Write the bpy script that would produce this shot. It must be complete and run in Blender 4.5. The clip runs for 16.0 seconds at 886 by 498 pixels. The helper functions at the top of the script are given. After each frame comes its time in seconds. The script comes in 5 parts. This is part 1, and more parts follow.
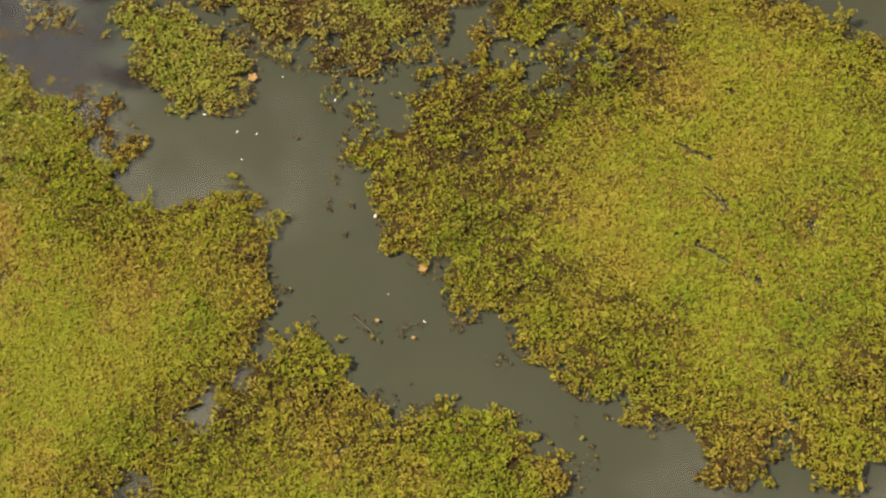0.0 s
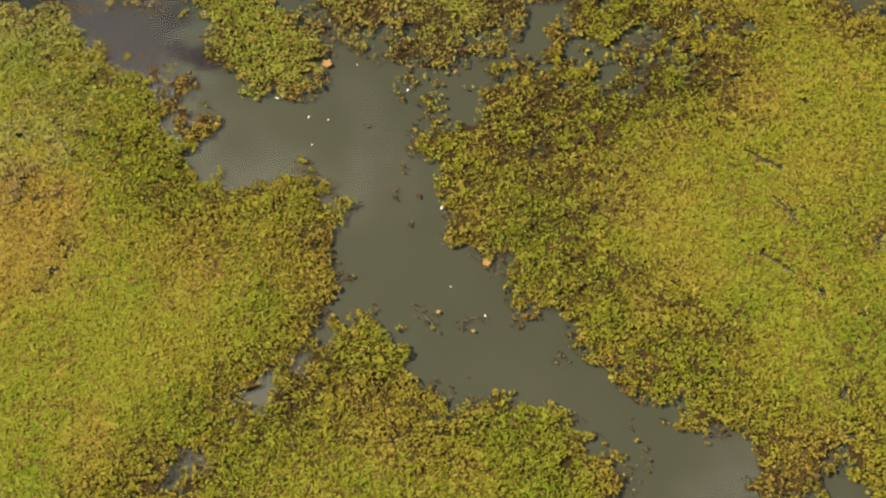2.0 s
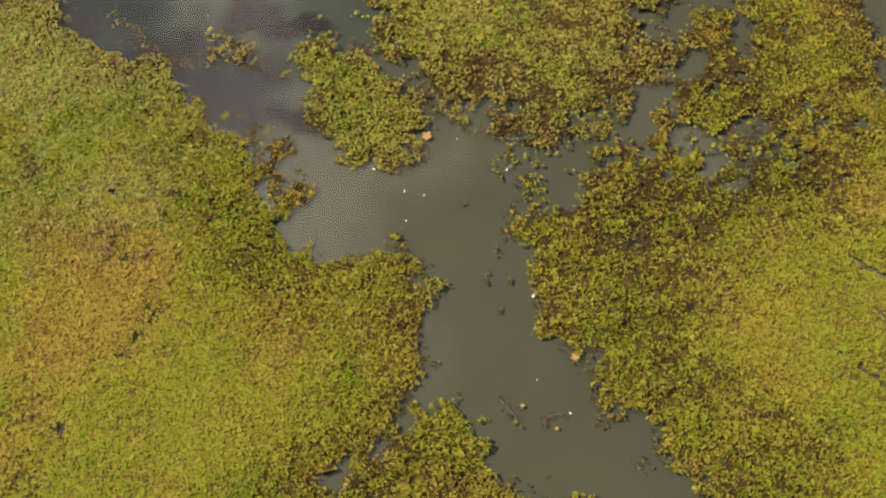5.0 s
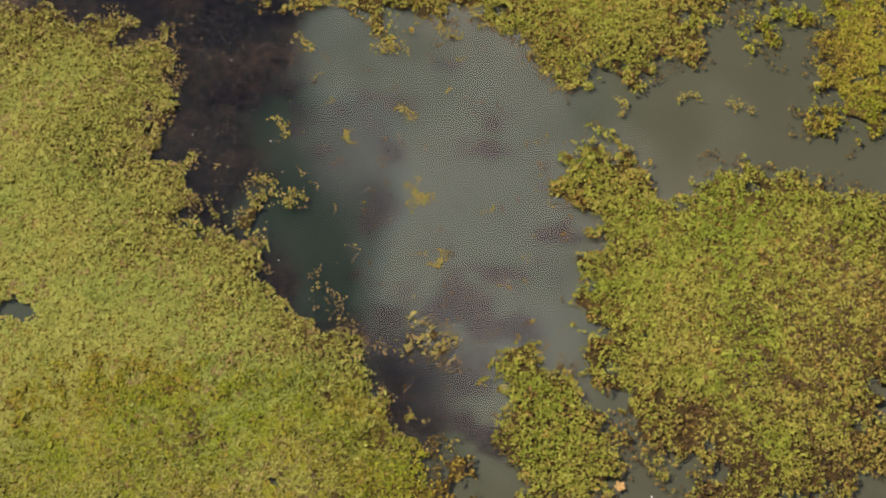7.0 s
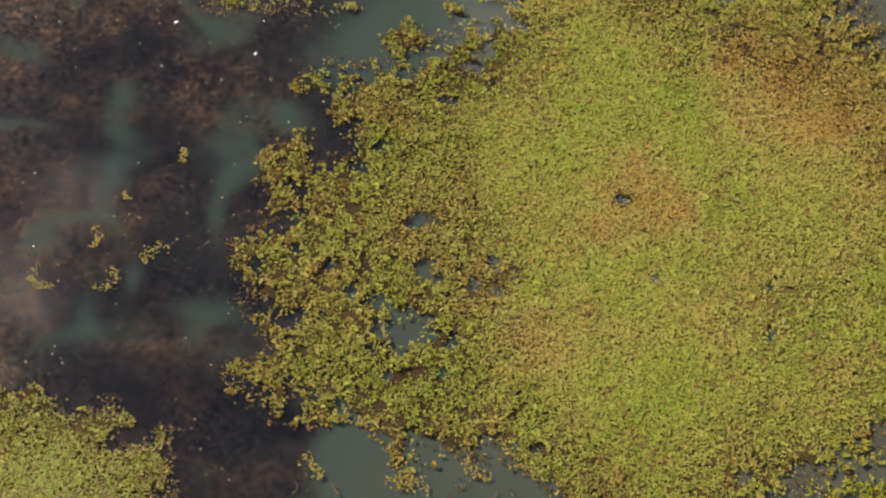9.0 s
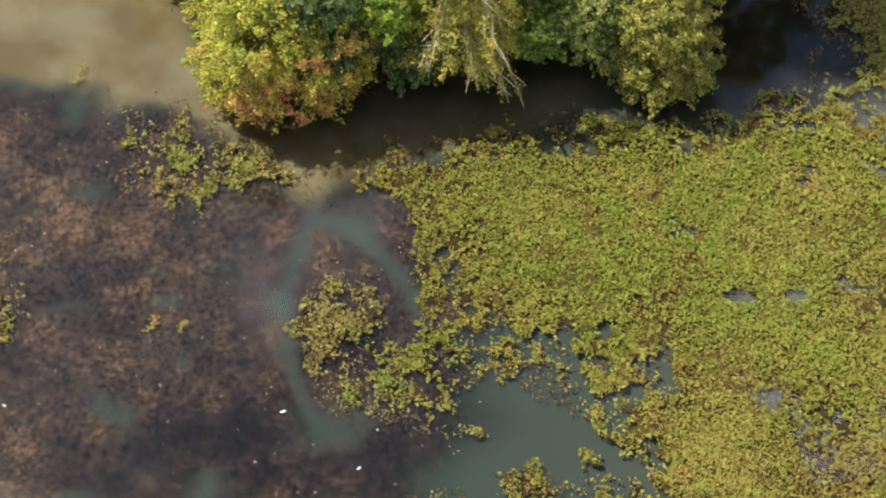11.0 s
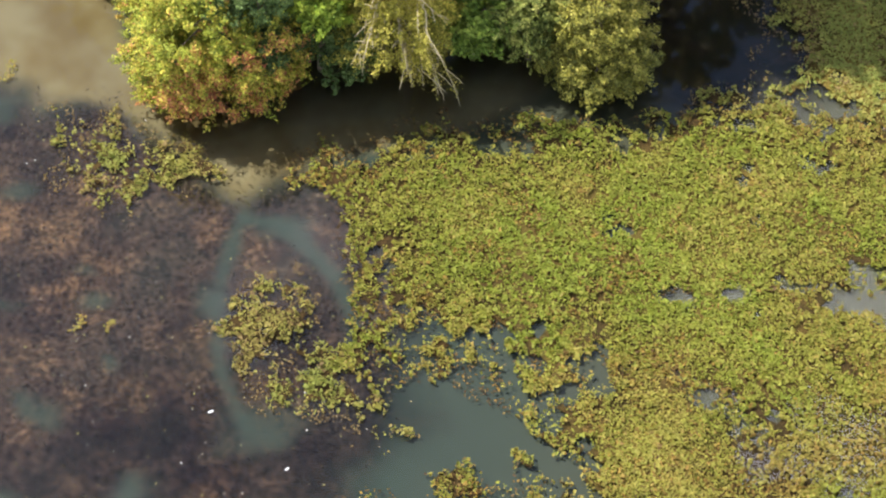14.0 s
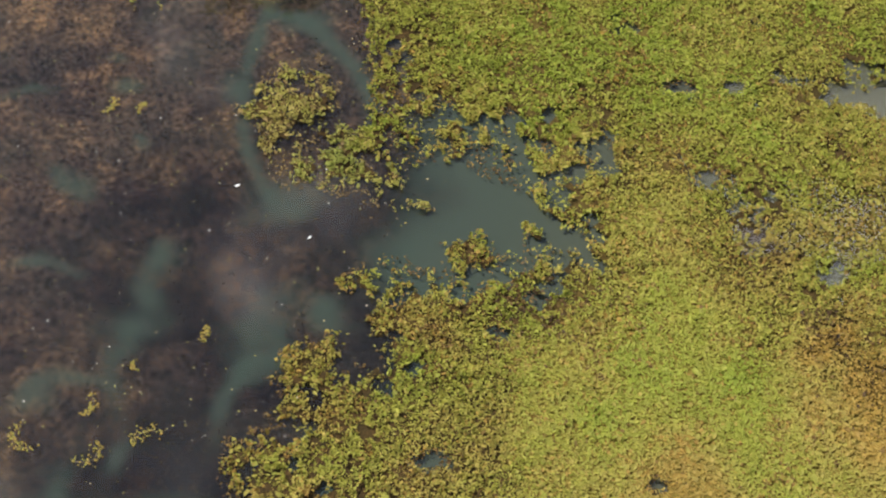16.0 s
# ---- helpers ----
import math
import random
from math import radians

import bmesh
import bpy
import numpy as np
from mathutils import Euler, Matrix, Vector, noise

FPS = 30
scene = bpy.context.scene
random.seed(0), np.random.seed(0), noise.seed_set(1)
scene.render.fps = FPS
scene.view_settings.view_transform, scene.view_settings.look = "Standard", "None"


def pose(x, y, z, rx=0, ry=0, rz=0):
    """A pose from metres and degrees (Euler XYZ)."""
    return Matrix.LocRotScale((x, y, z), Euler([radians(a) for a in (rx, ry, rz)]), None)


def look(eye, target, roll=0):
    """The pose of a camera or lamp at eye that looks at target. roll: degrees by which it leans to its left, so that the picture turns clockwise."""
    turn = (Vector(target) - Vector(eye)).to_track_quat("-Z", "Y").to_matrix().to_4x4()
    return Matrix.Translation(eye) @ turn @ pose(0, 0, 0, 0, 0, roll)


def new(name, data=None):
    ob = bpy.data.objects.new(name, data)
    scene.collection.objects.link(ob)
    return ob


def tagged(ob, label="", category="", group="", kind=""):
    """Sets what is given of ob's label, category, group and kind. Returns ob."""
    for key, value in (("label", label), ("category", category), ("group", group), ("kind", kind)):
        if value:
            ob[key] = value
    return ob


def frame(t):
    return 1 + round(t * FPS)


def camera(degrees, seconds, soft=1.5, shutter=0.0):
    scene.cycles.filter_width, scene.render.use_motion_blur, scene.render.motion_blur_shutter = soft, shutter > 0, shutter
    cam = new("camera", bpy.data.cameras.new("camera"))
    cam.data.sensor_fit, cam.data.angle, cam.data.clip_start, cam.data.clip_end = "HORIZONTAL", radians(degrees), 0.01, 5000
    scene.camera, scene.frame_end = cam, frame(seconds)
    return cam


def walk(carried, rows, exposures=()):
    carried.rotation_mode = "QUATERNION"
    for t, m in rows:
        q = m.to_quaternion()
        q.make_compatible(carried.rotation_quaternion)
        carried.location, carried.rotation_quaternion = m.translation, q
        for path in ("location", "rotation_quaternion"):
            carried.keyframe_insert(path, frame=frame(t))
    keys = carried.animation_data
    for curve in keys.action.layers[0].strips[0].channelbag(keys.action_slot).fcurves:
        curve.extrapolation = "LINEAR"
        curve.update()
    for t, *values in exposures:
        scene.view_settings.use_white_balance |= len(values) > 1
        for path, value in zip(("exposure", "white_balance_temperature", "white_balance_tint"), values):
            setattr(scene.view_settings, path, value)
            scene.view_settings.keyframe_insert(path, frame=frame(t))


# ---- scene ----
# A pond seen from a drone: murky water, floating leaf mats, drowned weed and a wooded bank.
cam = camera(25.9, 16.0, soft=2.2)
PATH = [
    (0, (-6.987, -6.324, 56.314), (-6.951, -5.269, 54.616), 0.26),
    (0.5, (-6.968, -6.397, 56.249), (-6.94, -5.341, 54.551), 0.21),
    (1, (-6.98, -6.407, 56.275), (-6.97, -5.352, 54.576), 0.21),
    (1.5, (-7.023, -6.396, 56.337), (-7.029, -5.344, 54.636), 0.26),
    (2, (-7.082, -6.361, 56.396), (-7.11, -5.312, 54.694), 0.30),
    (2.5, (-7.132, -6.375, 56.417), (-7.191, -5.329, 54.713), 0.33),
    (3, (-7.174, -6.394, 56.472), (-7.275, -5.354, 54.766), 0.31),
    (3.2, (-7.11, -6.389, 56.497), (-7.226, -5.351, 54.791), 0.23),
    (5.3, (-7.355, -0.736, 57.533), (-7.478, 0.273, 55.81), -0.56),
    (5.5, (-7.464, 0.352, 57.605), (-7.586, 1.359, 55.882), -0.55),
    (6, (-8.018, 3.369, 57.659), (-8.132, 4.381, 55.938), -0.22),
    (6.2, (-8.25, 4.621, 57.681), (-8.365, 5.635, 55.961), -0.08),
    (6.4, (-8.537, 5.907, 57.71), (-8.7, 6.917, 55.991), -0.05),
    (6.5, (-8.646, 6.499, 57.771), (-8.836, 7.504, 56.052), -0.11),
    (6.6, (-8.748, 7.208, 57.773), (-8.982, 8.207, 56.056), -0.19),
    (6.8, (-8.96, 8.552, 57.804), (-9.265, 9.536, 56.09), -0.27),
    (7, (-9.11, 9.989, 57.821), (-9.461, 10.961, 56.109), -0.36),
    (7.1, (-9.211, 10.654, 57.848), (-9.566, 11.625, 56.136), -0.40),
    (7.5, (-9.624, 13.677, 57.979), (-9.983, 14.654, 56.272), -0.32),
    (7.8, (-10.111, 16.214, 58.038), (-10.469, 17.196, 56.333), -0.17),
    (8, (-10.484, 17.913, 58.109), (-10.841, 18.897, 56.405), -0.18),
    (8.2, (-10.882, 19.625, 58.188), (-11.238, 20.61, 56.484), -0.15),
    (8.5, (-11.484, 22.194, 58.374), (-11.852, 23.174, 56.67), -0.15),
    (8.7, (-11.914, 23.904, 58.521), (-12.339, 24.862, 56.817), -0.24),
    (8.8, (-12.139, 24.856, 58.503), (-12.595, 25.805, 56.802), -0.29),
    (9, (-12.541, 26.648, 58.582), (-13.012, 27.592, 56.883), -0.30),
    (9.2, (-12.973, 28.441, 58.648), (-13.446, 29.388, 56.95), -0.29),
    (9.5, (-13.716, 31.002, 58.777), (-14.196, 31.948, 57.081), -0.37),
    (9.7, (-14.281, 32.759, 58.84), (-14.814, 33.681, 57.147), -0.40),
    (9.8, (-14.53, 33.687, 58.81), (-15.105, 34.592, 57.121), -0.38),
    (9.9, (-14.764, 34.482, 58.909), (-15.366, 35.369, 57.221), -0.46),
    (10, (-15.02, 35.403, 58.886), (-15.662, 36.271, 57.202), -0.46),
    (10.2, (-15.48, 37.18, 58.951), (-16.175, 38.016, 57.272), -0.49),
    (12.3, (-18.147, 45.782, 58.054), (-18.89, 46.684, 56.431), -0.05),
    (12.5, (-18.122, 45.896, 57.982), (-18.864, 46.798, 56.358), -0.03),
    (12.7, (-18.1, 45.963, 57.893), (-18.838, 46.864, 56.266), 0.02),
    (13, (-17.835, 45.724, 57.829), (-18.566, 46.621, 56.198), 0.07),
    (13.5, (-17.059, 44.849, 57.609), (-17.784, 45.742, 55.973), 0.18),
    (14, (-15.748, 43.274, 57.344), (-16.464, 44.16, 55.7), 0.25),
    (14.5, (-14.138, 41.312, 57.114), (-14.847, 42.191, 55.463), 0.27),
    (15, (-12.53, 39.282, 57.077), (-13.228, 40.147, 55.414), 0.34),
    (15.5, (-11.614, 37.934, 56.895), (-12.306, 38.798, 55.23), 0.64),
    (16, (-11.595, 37.318, 56.849), (-12.287, 38.177, 55.18), 1.04),
]

EXPOSURES = [(0, 0.1, 7350, 10), (3.2, 0.1, 7200, 10), (5.5, 0.0, 7050, 12), (7, 0.05, 6800, 14), (9, 0.05, 6400, 15), (10, 0.14, 6300, 14), (12.4, 0.57, 6000, 12), (14.0, 0.61, 6050, 13), (15, 0.55, 6150, 13), (16, 0.28, 6250, 11)]
walk(cam, [(t, look(eye, target, roll)) for t, eye, target, roll in PATH], EXPOSURES)

# ---- light ----
SUN_WAY = Vector((-0.97, -0.17, 0)).normalized()
SUN_UP = radians(56)
world = bpy.data.worlds.new("sky")
scene.world = world
world.use_nodes = True
wn, wl = world.node_tree.nodes, world.node_tree.links
sky = wn.new("ShaderNodeTexSky")
sky.sky_type, sky.sun_disc = "NISHITA", False
sky.sun_elevation, sky.sun_rotation = SUN_UP, math.atan2(SUN_WAY.x, SUN_WAY.y)
coord = wn.new("ShaderNodeTexCoord")
puff = wn.new("ShaderNodeTexNoise")
puff.inputs["Scale"].default_value, puff.inputs["Detail"].default_value = 5.061, 4.0
drift = wn.new("ShaderNodeMapping")
drift.inputs["Location"].default_value = (25.9739, 5.5433, 18.3834)
wl.new(coord.outputs["Generated"], drift.inputs["Vector"])
wl.new(drift.outputs[0], puff.inputs["Vector"])
cover = wn.new("ShaderNodeMapRange")
cover.interpolation_type = "SMOOTHSTEP"
cover.inputs["From Min"].default_value, cover.inputs["From Max"].default_value = 0.50, 0.65
wl.new(puff.outputs[0], cover.inputs["Value"])
cloud = wn.new("ShaderNodeMix")
cloud.data_type = "RGBA"
cloud.inputs["B"].default_value = (21.5, 21.0, 21.8, 1)
wl.new(cover.outputs[0], cloud.inputs["Factor"])
wl.new(sky.outputs[0], cloud.inputs["A"])
wl.new(cloud.outputs["Result"], wn["Background"].inputs[0])
wn["Background"].inputs[1].default_value = 0.095
sun = new("sun", bpy.data.lights.new("sun", "SUN"))
sun.data.energy, sun.data.angle, sun.data.color = 4.9, radians(0.6), (1.0, 0.93, 0.82)
sun.matrix_world = look(SUN_WAY * 60 * math.cos(SUN_UP) + Vector((0, 0, 60 * math.sin(SUN_UP))), (0, 0, 0))


# ---- materials ----
class Nodes:
    """A node material under construction."""

    def __init__(self, name):
        self.mat = bpy.data.materials.new(name)
        self.mat.use_nodes = True
        self.n, self.l = self.mat.node_tree.nodes, self.mat.node_tree.links
        self.bsdf, self.out = self.n["Principled BSDF"], self.n["Material Output"]
        self.pos = self.n.new("ShaderNodeNewGeometry")

    def noise(self, scale, detail=3.0, rough=0.55):
        k = self.n.new("ShaderNodeTexNoise")
        k.inputs["Scale"].default_value, k.inputs["Detail"].default_value, k.inputs["Roughness"].default_value = scale, detail, rough
        self.l.new(self.pos.outputs["Position"], k.inputs["Vector"])
        return k.outputs[0]

    def attr(self, name):
        k = self.n.new("ShaderNodeAttribute")
        k.attribute_name = name
        return k.outputs["Fac"]

    def span(self, value, a, b, c=0.0, d=1.0):
        k = self.n.new("ShaderNodeMapRange")
        for key, v in zip(("From Min", "From Max", "To Min", "To Max"), (a, b, c, d)):
            k.inputs[key].default_value = v
        self.l.new(value, k.inputs["Value"])
        return k.outputs[0]

    def sums(self, op, a, b):
        k = self.n.new("ShaderNodeMath")
        k.operation = op
        for slot, v in zip(k.inputs, (a, b)):
            if isinstance(v, (int, float)):
                slot.default_value = v
            else:
                self.l.new(v, slot)
        return k.outputs[0]

    def ramp(self, value, stops):
        k = self.n.new("ShaderNodeValToRGB")
        while len(k.color_ramp.elements) < len(stops):
            k.color_ramp.elements.new(0.5)
        for e, (at, colour) in zip(k.color_ramp.elements, stops):
            e.position, e.color = at, (*colour, 1)
        self.l.new(value, k.inputs[0])
        return k.outputs[0]

    def blend(self, fac, a, b, kind="MIX"):
        k = self.n.new("ShaderNodeMix")
        k.data_type, k.blend_type = "RGBA", kind
        for slot, v in zip((k.inputs["Factor"], k.inputs["A"], k.inputs["B"]), (fac, a, b)):
            if isinstance(v, (int, float)):
                slot.default_value = v
            elif isinstance(v, tuple):
                slot.default_value = (*v, 1)
            else:
                self.l.new(v, slot)
        return k.outputs["Result"]

    def bump(self, value, strength, distance):
        k = self.n.new("ShaderNodeBump")
        k.inputs["Strength"].default_value, k.inputs["Distance"].default_value = strength, distance
        self.l.new(value, k.inputs["Height"])
        self.l.new(k.outputs[0], self.bsdf.inputs["Normal"])
        return k.outputs[0]

    def finish(self, colour, rough=0.6, gloss=0.5):
        if isinstance(colour, tuple):
            self.bsdf.inputs["Base Color"].default_value = (*colour, 1)
        else:
            self.l.new(colour, self.bsdf.inputs["Base Color"])
        self.bsdf.inputs["Roughness"].default_value = rough
        self.bsdf.inputs["Specular IOR Level"].default_value = gloss
        return self.mat


def leaf_material(name, stops, spread=0.08, rough=0.55, gloss=0.18, thin=0.3, vary=0.2):
    """Leaves whose hue follows the tone of their patch, with a scatter from leaf to leaf."""
    m = Nodes(name)
    own = m.sums("MULTIPLY", m.sums("SUBTRACT", m.pos.outputs["Random Per Island"], 0.5), spread)
    tone = m.sums("ADD", m.attr("tone"), own)
    colour = m.ramp(tone, stops)
    shade = m.span(m.noise(5.0, 3), 0.25, 0.75, 0.72, 1.2)
    lot = m.n.new("ShaderNodeTexWhiteNoise")
    lot.noise_dimensions = "1D"
    m.l.new(m.pos.outputs["Random Per Island"], lot.inputs["W"])
    shade = m.sums("MULTIPLY", shade, m.sums("ADD", 1.0, m.sums("MULTIPLY", m.span(lot.outputs["Value"], 0.0, 1.0, -vary, vary), m.sums("SUBTRACT", 1.0, m.attr("calm")))))
    grey = m.n.new("ShaderNodeCombineColor")
    for slot in grey.inputs[:3]:
        m.l.new(shade, slot)
    colour = m.blend(1.0, colour, grey.outputs[0], "MULTIPLY")
    m.finish(colour, rough, gloss)
    through_leaf = m.n.new("ShaderNodeBsdfTranslucent")
    m.l.new(colour, through_leaf.inputs[0])
    mix = m.n.new("ShaderNodeMixShader")
    mix.inputs[0].default_value = thin
    m.l.new(m.bsdf.outputs[0], mix.inputs[1])
    m.l.new(through_leaf.outputs[0], mix.inputs[2])
    m.l.new(mix.outputs[0], m.out.inputs[0])
    return m.mat


MAT_LEAF = leaf_material("mat_leaf", [(0.0, (0.255, 0.30, 0.036)), (0.28, (0.325, 0.318, 0.052)), (0.46, (0.36, 0.308, 0.066)),
                                      (0.60, (0.375, 0.285, 0.066)), (0.73, (0.37, 0.24, 0.05)), (0.87, (0.15, 0.09, 0.034)), (1.0, (0.06, 0.042, 0.025))])
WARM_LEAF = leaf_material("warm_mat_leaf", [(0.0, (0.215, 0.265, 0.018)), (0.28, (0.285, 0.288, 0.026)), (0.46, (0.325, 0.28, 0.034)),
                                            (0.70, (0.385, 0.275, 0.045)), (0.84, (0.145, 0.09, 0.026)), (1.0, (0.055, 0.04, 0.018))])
PALE_LEAF = leaf_material("pale_mat_leaf", [(0.0, (0.27, 0.30, 0.06)), (0.3, (0.345, 0.33, 0.072)), (0.55, (0.375, 0.315, 0.083)),
                                            (0.75, (0.34, 0.24, 0.085)), (1.0, (0.11, 0.077, 0.044))])


def thatch_material():
    m = Nodes("thatch")
    dead = m.ramp(m.noise(1.3, 4), [(0.3, (0.034, 0.027, 0.012)), (0.7, (0.09, 0.052, 0.018))])
    base = m.blend(m.attr("strong"), dead, (0.24, 0.185, 0.038))
    m.bump(m.noise(14, 3), 0.8, 0.05)
    return m.finish(m.blend(m.span(m.noise(16, 2), 0.4, 0.65), base, m.blend(m.attr("strong"), (0.024, 0.018, 0.008), (0.15, 0.112, 0.024))), 0.9, 0.05)


def bed_material():
    m = Nodes("bed")
    silt = m.ramp(m.noise(0.12, 3), [(0.3, (0.097, 0.097, 0.068)), (0.7, (0.12, 0.118, 0.084))])
    moss = m.ramp(m.noise(0.30, 5, 0.6), [(0.34, (0.013, 0.0105, 0.0115)), (0.5, (0.033, 0.0245, 0.0205)), (0.64, (0.082, 0.056, 0.034))])
    moss = m.blend(1.0, moss, m.ramp(m.noise(1.9, 4, 0.7), [(0.36, (0.5, 0.5, 0.55)), (0.64, (1.32, 1.27, 1.22))]), "MULTIPLY")
    moss = m.blend(1.0, moss, m.ramp(m.noise(4.6, 4, 0.7), [(0.4, (0.45, 0.45, 0.5)), (0.62, (1.6, 1.52, 1.5))]), "MULTIPLY")
    moss = m.blend(m.span(m.noise(10, 4, 0.7), 0.42, 0.6), moss, m.blend(1.0, moss, (0.62, 0.6, 0.62), "MULTIPLY"))
    moss = m.blend(m.attr("deep"), m.blend(1.0, moss, (2.5, 2.35, 2.3), "MULTIPLY"), m.blend(1.0, moss, (0.62, 0.58, 0.62), "MULTIPLY"))
    teal = m.blend(m.span(m.attr("clear"), 0.0, 0.6), silt, m.blend(m.span(m.attr("clear"), 0.6, 1.0), (0.055, 0.076, 0.066), (0.022, 0.033, 0.025)))
    teal = m.blend(m.attr("tan"), teal, m.ramp(m.noise(0.4, 3), [(0.35, (0.185, 0.135, 0.062)), (0.65, (0.27, 0.225, 0.135))]))
    return m.finish(m.blend(m.attr("weed"), teal, moss), 0.9, 0.0)


def water_material():
    """Clear skin over clouded water: a tinted view of the bed, a little silt, and the sky's reflection."""
    m = Nodes("water")
    see, silt, mirror, fres = (m.n.new("ShaderNode" + k) for k in ("BsdfTransparent", "BsdfDiffuse", "BsdfGlossy", "Fresnel"))
    see.inputs[0].default_value = (0.86, 0.88, 0.82, 1)
    silt.inputs[0].default_value = (0.13, 0.125, 0.09, 1)
    fres.inputs[0].default_value = 1.56
    mirror.inputs["Roughness"].default_value = 0.0
    a, b = m.n.new("ShaderNodeMixShader"), m.n.new("ShaderNodeMixShader")
    m.l.new(m.span(m.noise(0.35, 4), 0.35, 0.75, 0.0, 0.09), a.inputs[0])
    m.l.new(see.outputs[0], a.inputs[1])
    m.l.new(silt.outputs[0], a.inputs[2])
    m.l.new(fres.outputs[0], b.inputs[0])
    m.l.new(a.outputs[0], b.inputs[1])
    m.l.new(mirror.outputs[0], b.inputs[2])
    m.l.new(b.outputs[0], m.out.inputs[0])
    return m.mat


def plain_material(name, dark, light, scale, rough=0.8, gloss=0.3):
    m = Nodes(name)
    m.bump(m.noise(scale * 3, 3), 0.4, 0.02)
    return m.finish(m.ramp(m.noise(scale, 4), [(0.3, dark), (0.7, light)]), rough, gloss)


THATCH, BED, WATER = thatch_material(), bed_material(), water_material()
BARK = plain_material("bark", (0.10, 0.075, 0.05), (0.24, 0.19, 0.13), 6)
PALE_BARK = plain_material("pale_bark", (0.36, 0.30, 0.17), (0.56, 0.48, 0.28), 6)
SOIL = plain_material("soil", (0.035, 0.028, 0.018), (0.09, 0.07, 0.04), 2)
WEED = leaf_material("weed", [(0.0, (0.025, 0.019, 0.018)), (0.5, (0.075, 0.056, 0.043)), (1.0, (0.145, 0.107, 0.07))], 0.3, 0.7, 0.1, 0.1)
FLECK = leaf_material("fleck", [(0.0, (0.40, 0.36, 0.10)), (0.6, (0.42, 0.33, 0.18)), (1.0, (0.7, 0.67, 0.6))], 0.5, 0.5, 0.4, 0.1)
FEATHER = plain_material("feather", (0.74, 0.73, 0.70), (0.85, 0.84, 0.82), 30, 0.6)
DEAD_LEAF = plain_material("dead_leaf", (0.30, 0.17, 0.05), (0.48, 0.29, 0.10), 20, 0.6)


# ---- tools ----
def lattice(x, y, seed):
    """Smooth value noise in the plane, 0 to 1, on a lattice of one metre."""
    table = np.random.RandomState(seed).rand(256, 256)
    i, j = np.floor(x).astype(int), np.floor(y).astype(int)
    u, v = x - i, y - j
    u, v = u * u * (3 - 2 * u), v * v * (3 - 2 * v)
    a, b, c, d = (table[(i + p) % 256, (j + q) % 256] for p, q in ((0, 0), (1, 0), (0, 1), (1, 1)))
    return (a * (1 - u) + b * u) * (1 - v) + (c * (1 - u) + d * u) * v


def fractal(x, y, size, seed, octaves=3):
    """Fractal noise about 0, of the given size in metres."""
    total, weight, gain = 0.0, 0.0, 1.0
    for k in range(octaves):
        f = 2.0**k / size
        total = total + gain * (lattice(x * f + 17.3 * k, y * f + 5.1 * k, seed + k) - 0.5) * 2
        weight += gain
        gain *= 0.55
    return total / weight * 1.5


def inside(x, y, outline):
    """Metres to the edge of an outline: above 0 inside it, below 0 outside."""
    pts = np.array(outline, float)
    best, within = np.full(x.shape, 1e9), np.zeros(x.shape, bool)
    for (ax, ay), (bx, by) in zip(pts, np.roll(pts, -1, axis=0)):
        dx, dy = bx - ax, by - ay
        t = np.clip(((x - ax) * dx + (y - ay) * dy) / (dx * dx + dy * dy + 1e-9), 0, 1)
        best = np.minimum(best, (x - ax - t * dx) ** 2 + (y - ay - t * dy) ** 2)
        if ay != by:
            within ^= ((ay > y) != (by > y)) & (x < dx * (y - ay) / dy + ax)
    return np.sqrt(best) * np.where(within, 1, -1)


def near_line(x, y, line):
    best = np.full(x.shape, 1e9)
    for (ax, ay), (bx, by) in zip(line[:-1], line[1:]):
        dx, dy = bx - ax, by - ay
        t = np.clip(((x - ax) * dx + (y - ay) * dy) / (dx * dx + dy * dy), 0, 1)
        best = np.minimum(best, (x - ax - t * dx) ** 2 + (y - ay - t * dy) ** 2)
    return np.sqrt(best)


def step(v, a, b):
    t = np.clip((v - a) / (b - a), 0, 1)
    return t * t * (3 - 2 * t)


def mesh_of(name, verts, faces, material, values=None, smooth=False):
    """A mesh from arrays: verts (n, 3), faces (m, 4), and point values by name."""
    me = bpy.data.meshes.new(name)
    n, m, k = len(verts), len(faces), faces.shape[1]
    me.vertices.add(n)
    me.vertices.foreach_set("co", np.ascontiguousarray(verts, np.float32).ravel())
    me.loops.add(m * k)
    me.loops.foreach_set("vertex_index", np.ascontiguousarray(faces, np.int32).ravel())
    me.polygons.add(m)
    me.polygons.foreach_set("loop_start", np.arange(0, m * k, k, dtype=np.int32))
    me.polygons.foreach_set("loop_total", np.full(m, k, np.int32))
    if smooth:
        me.polygons.foreach_set("use_smooth", np.ones(m, bool))
    for key, v in (values or {}).items():
        me.attributes.new(key, "FLOAT", "POINT").data.foreach_set("value", np.ascontiguousarray(v, np.float32))
    me.update(calc_edges=True)
    me.materials.append(material)
    return me


def part(name, data, parent, label="", kind=""):
    """Links a mesh as one object under a thing or a part."""
    ob = new(name, data)
    ob.parent = parent
    return tagged(ob, label, kind=kind)


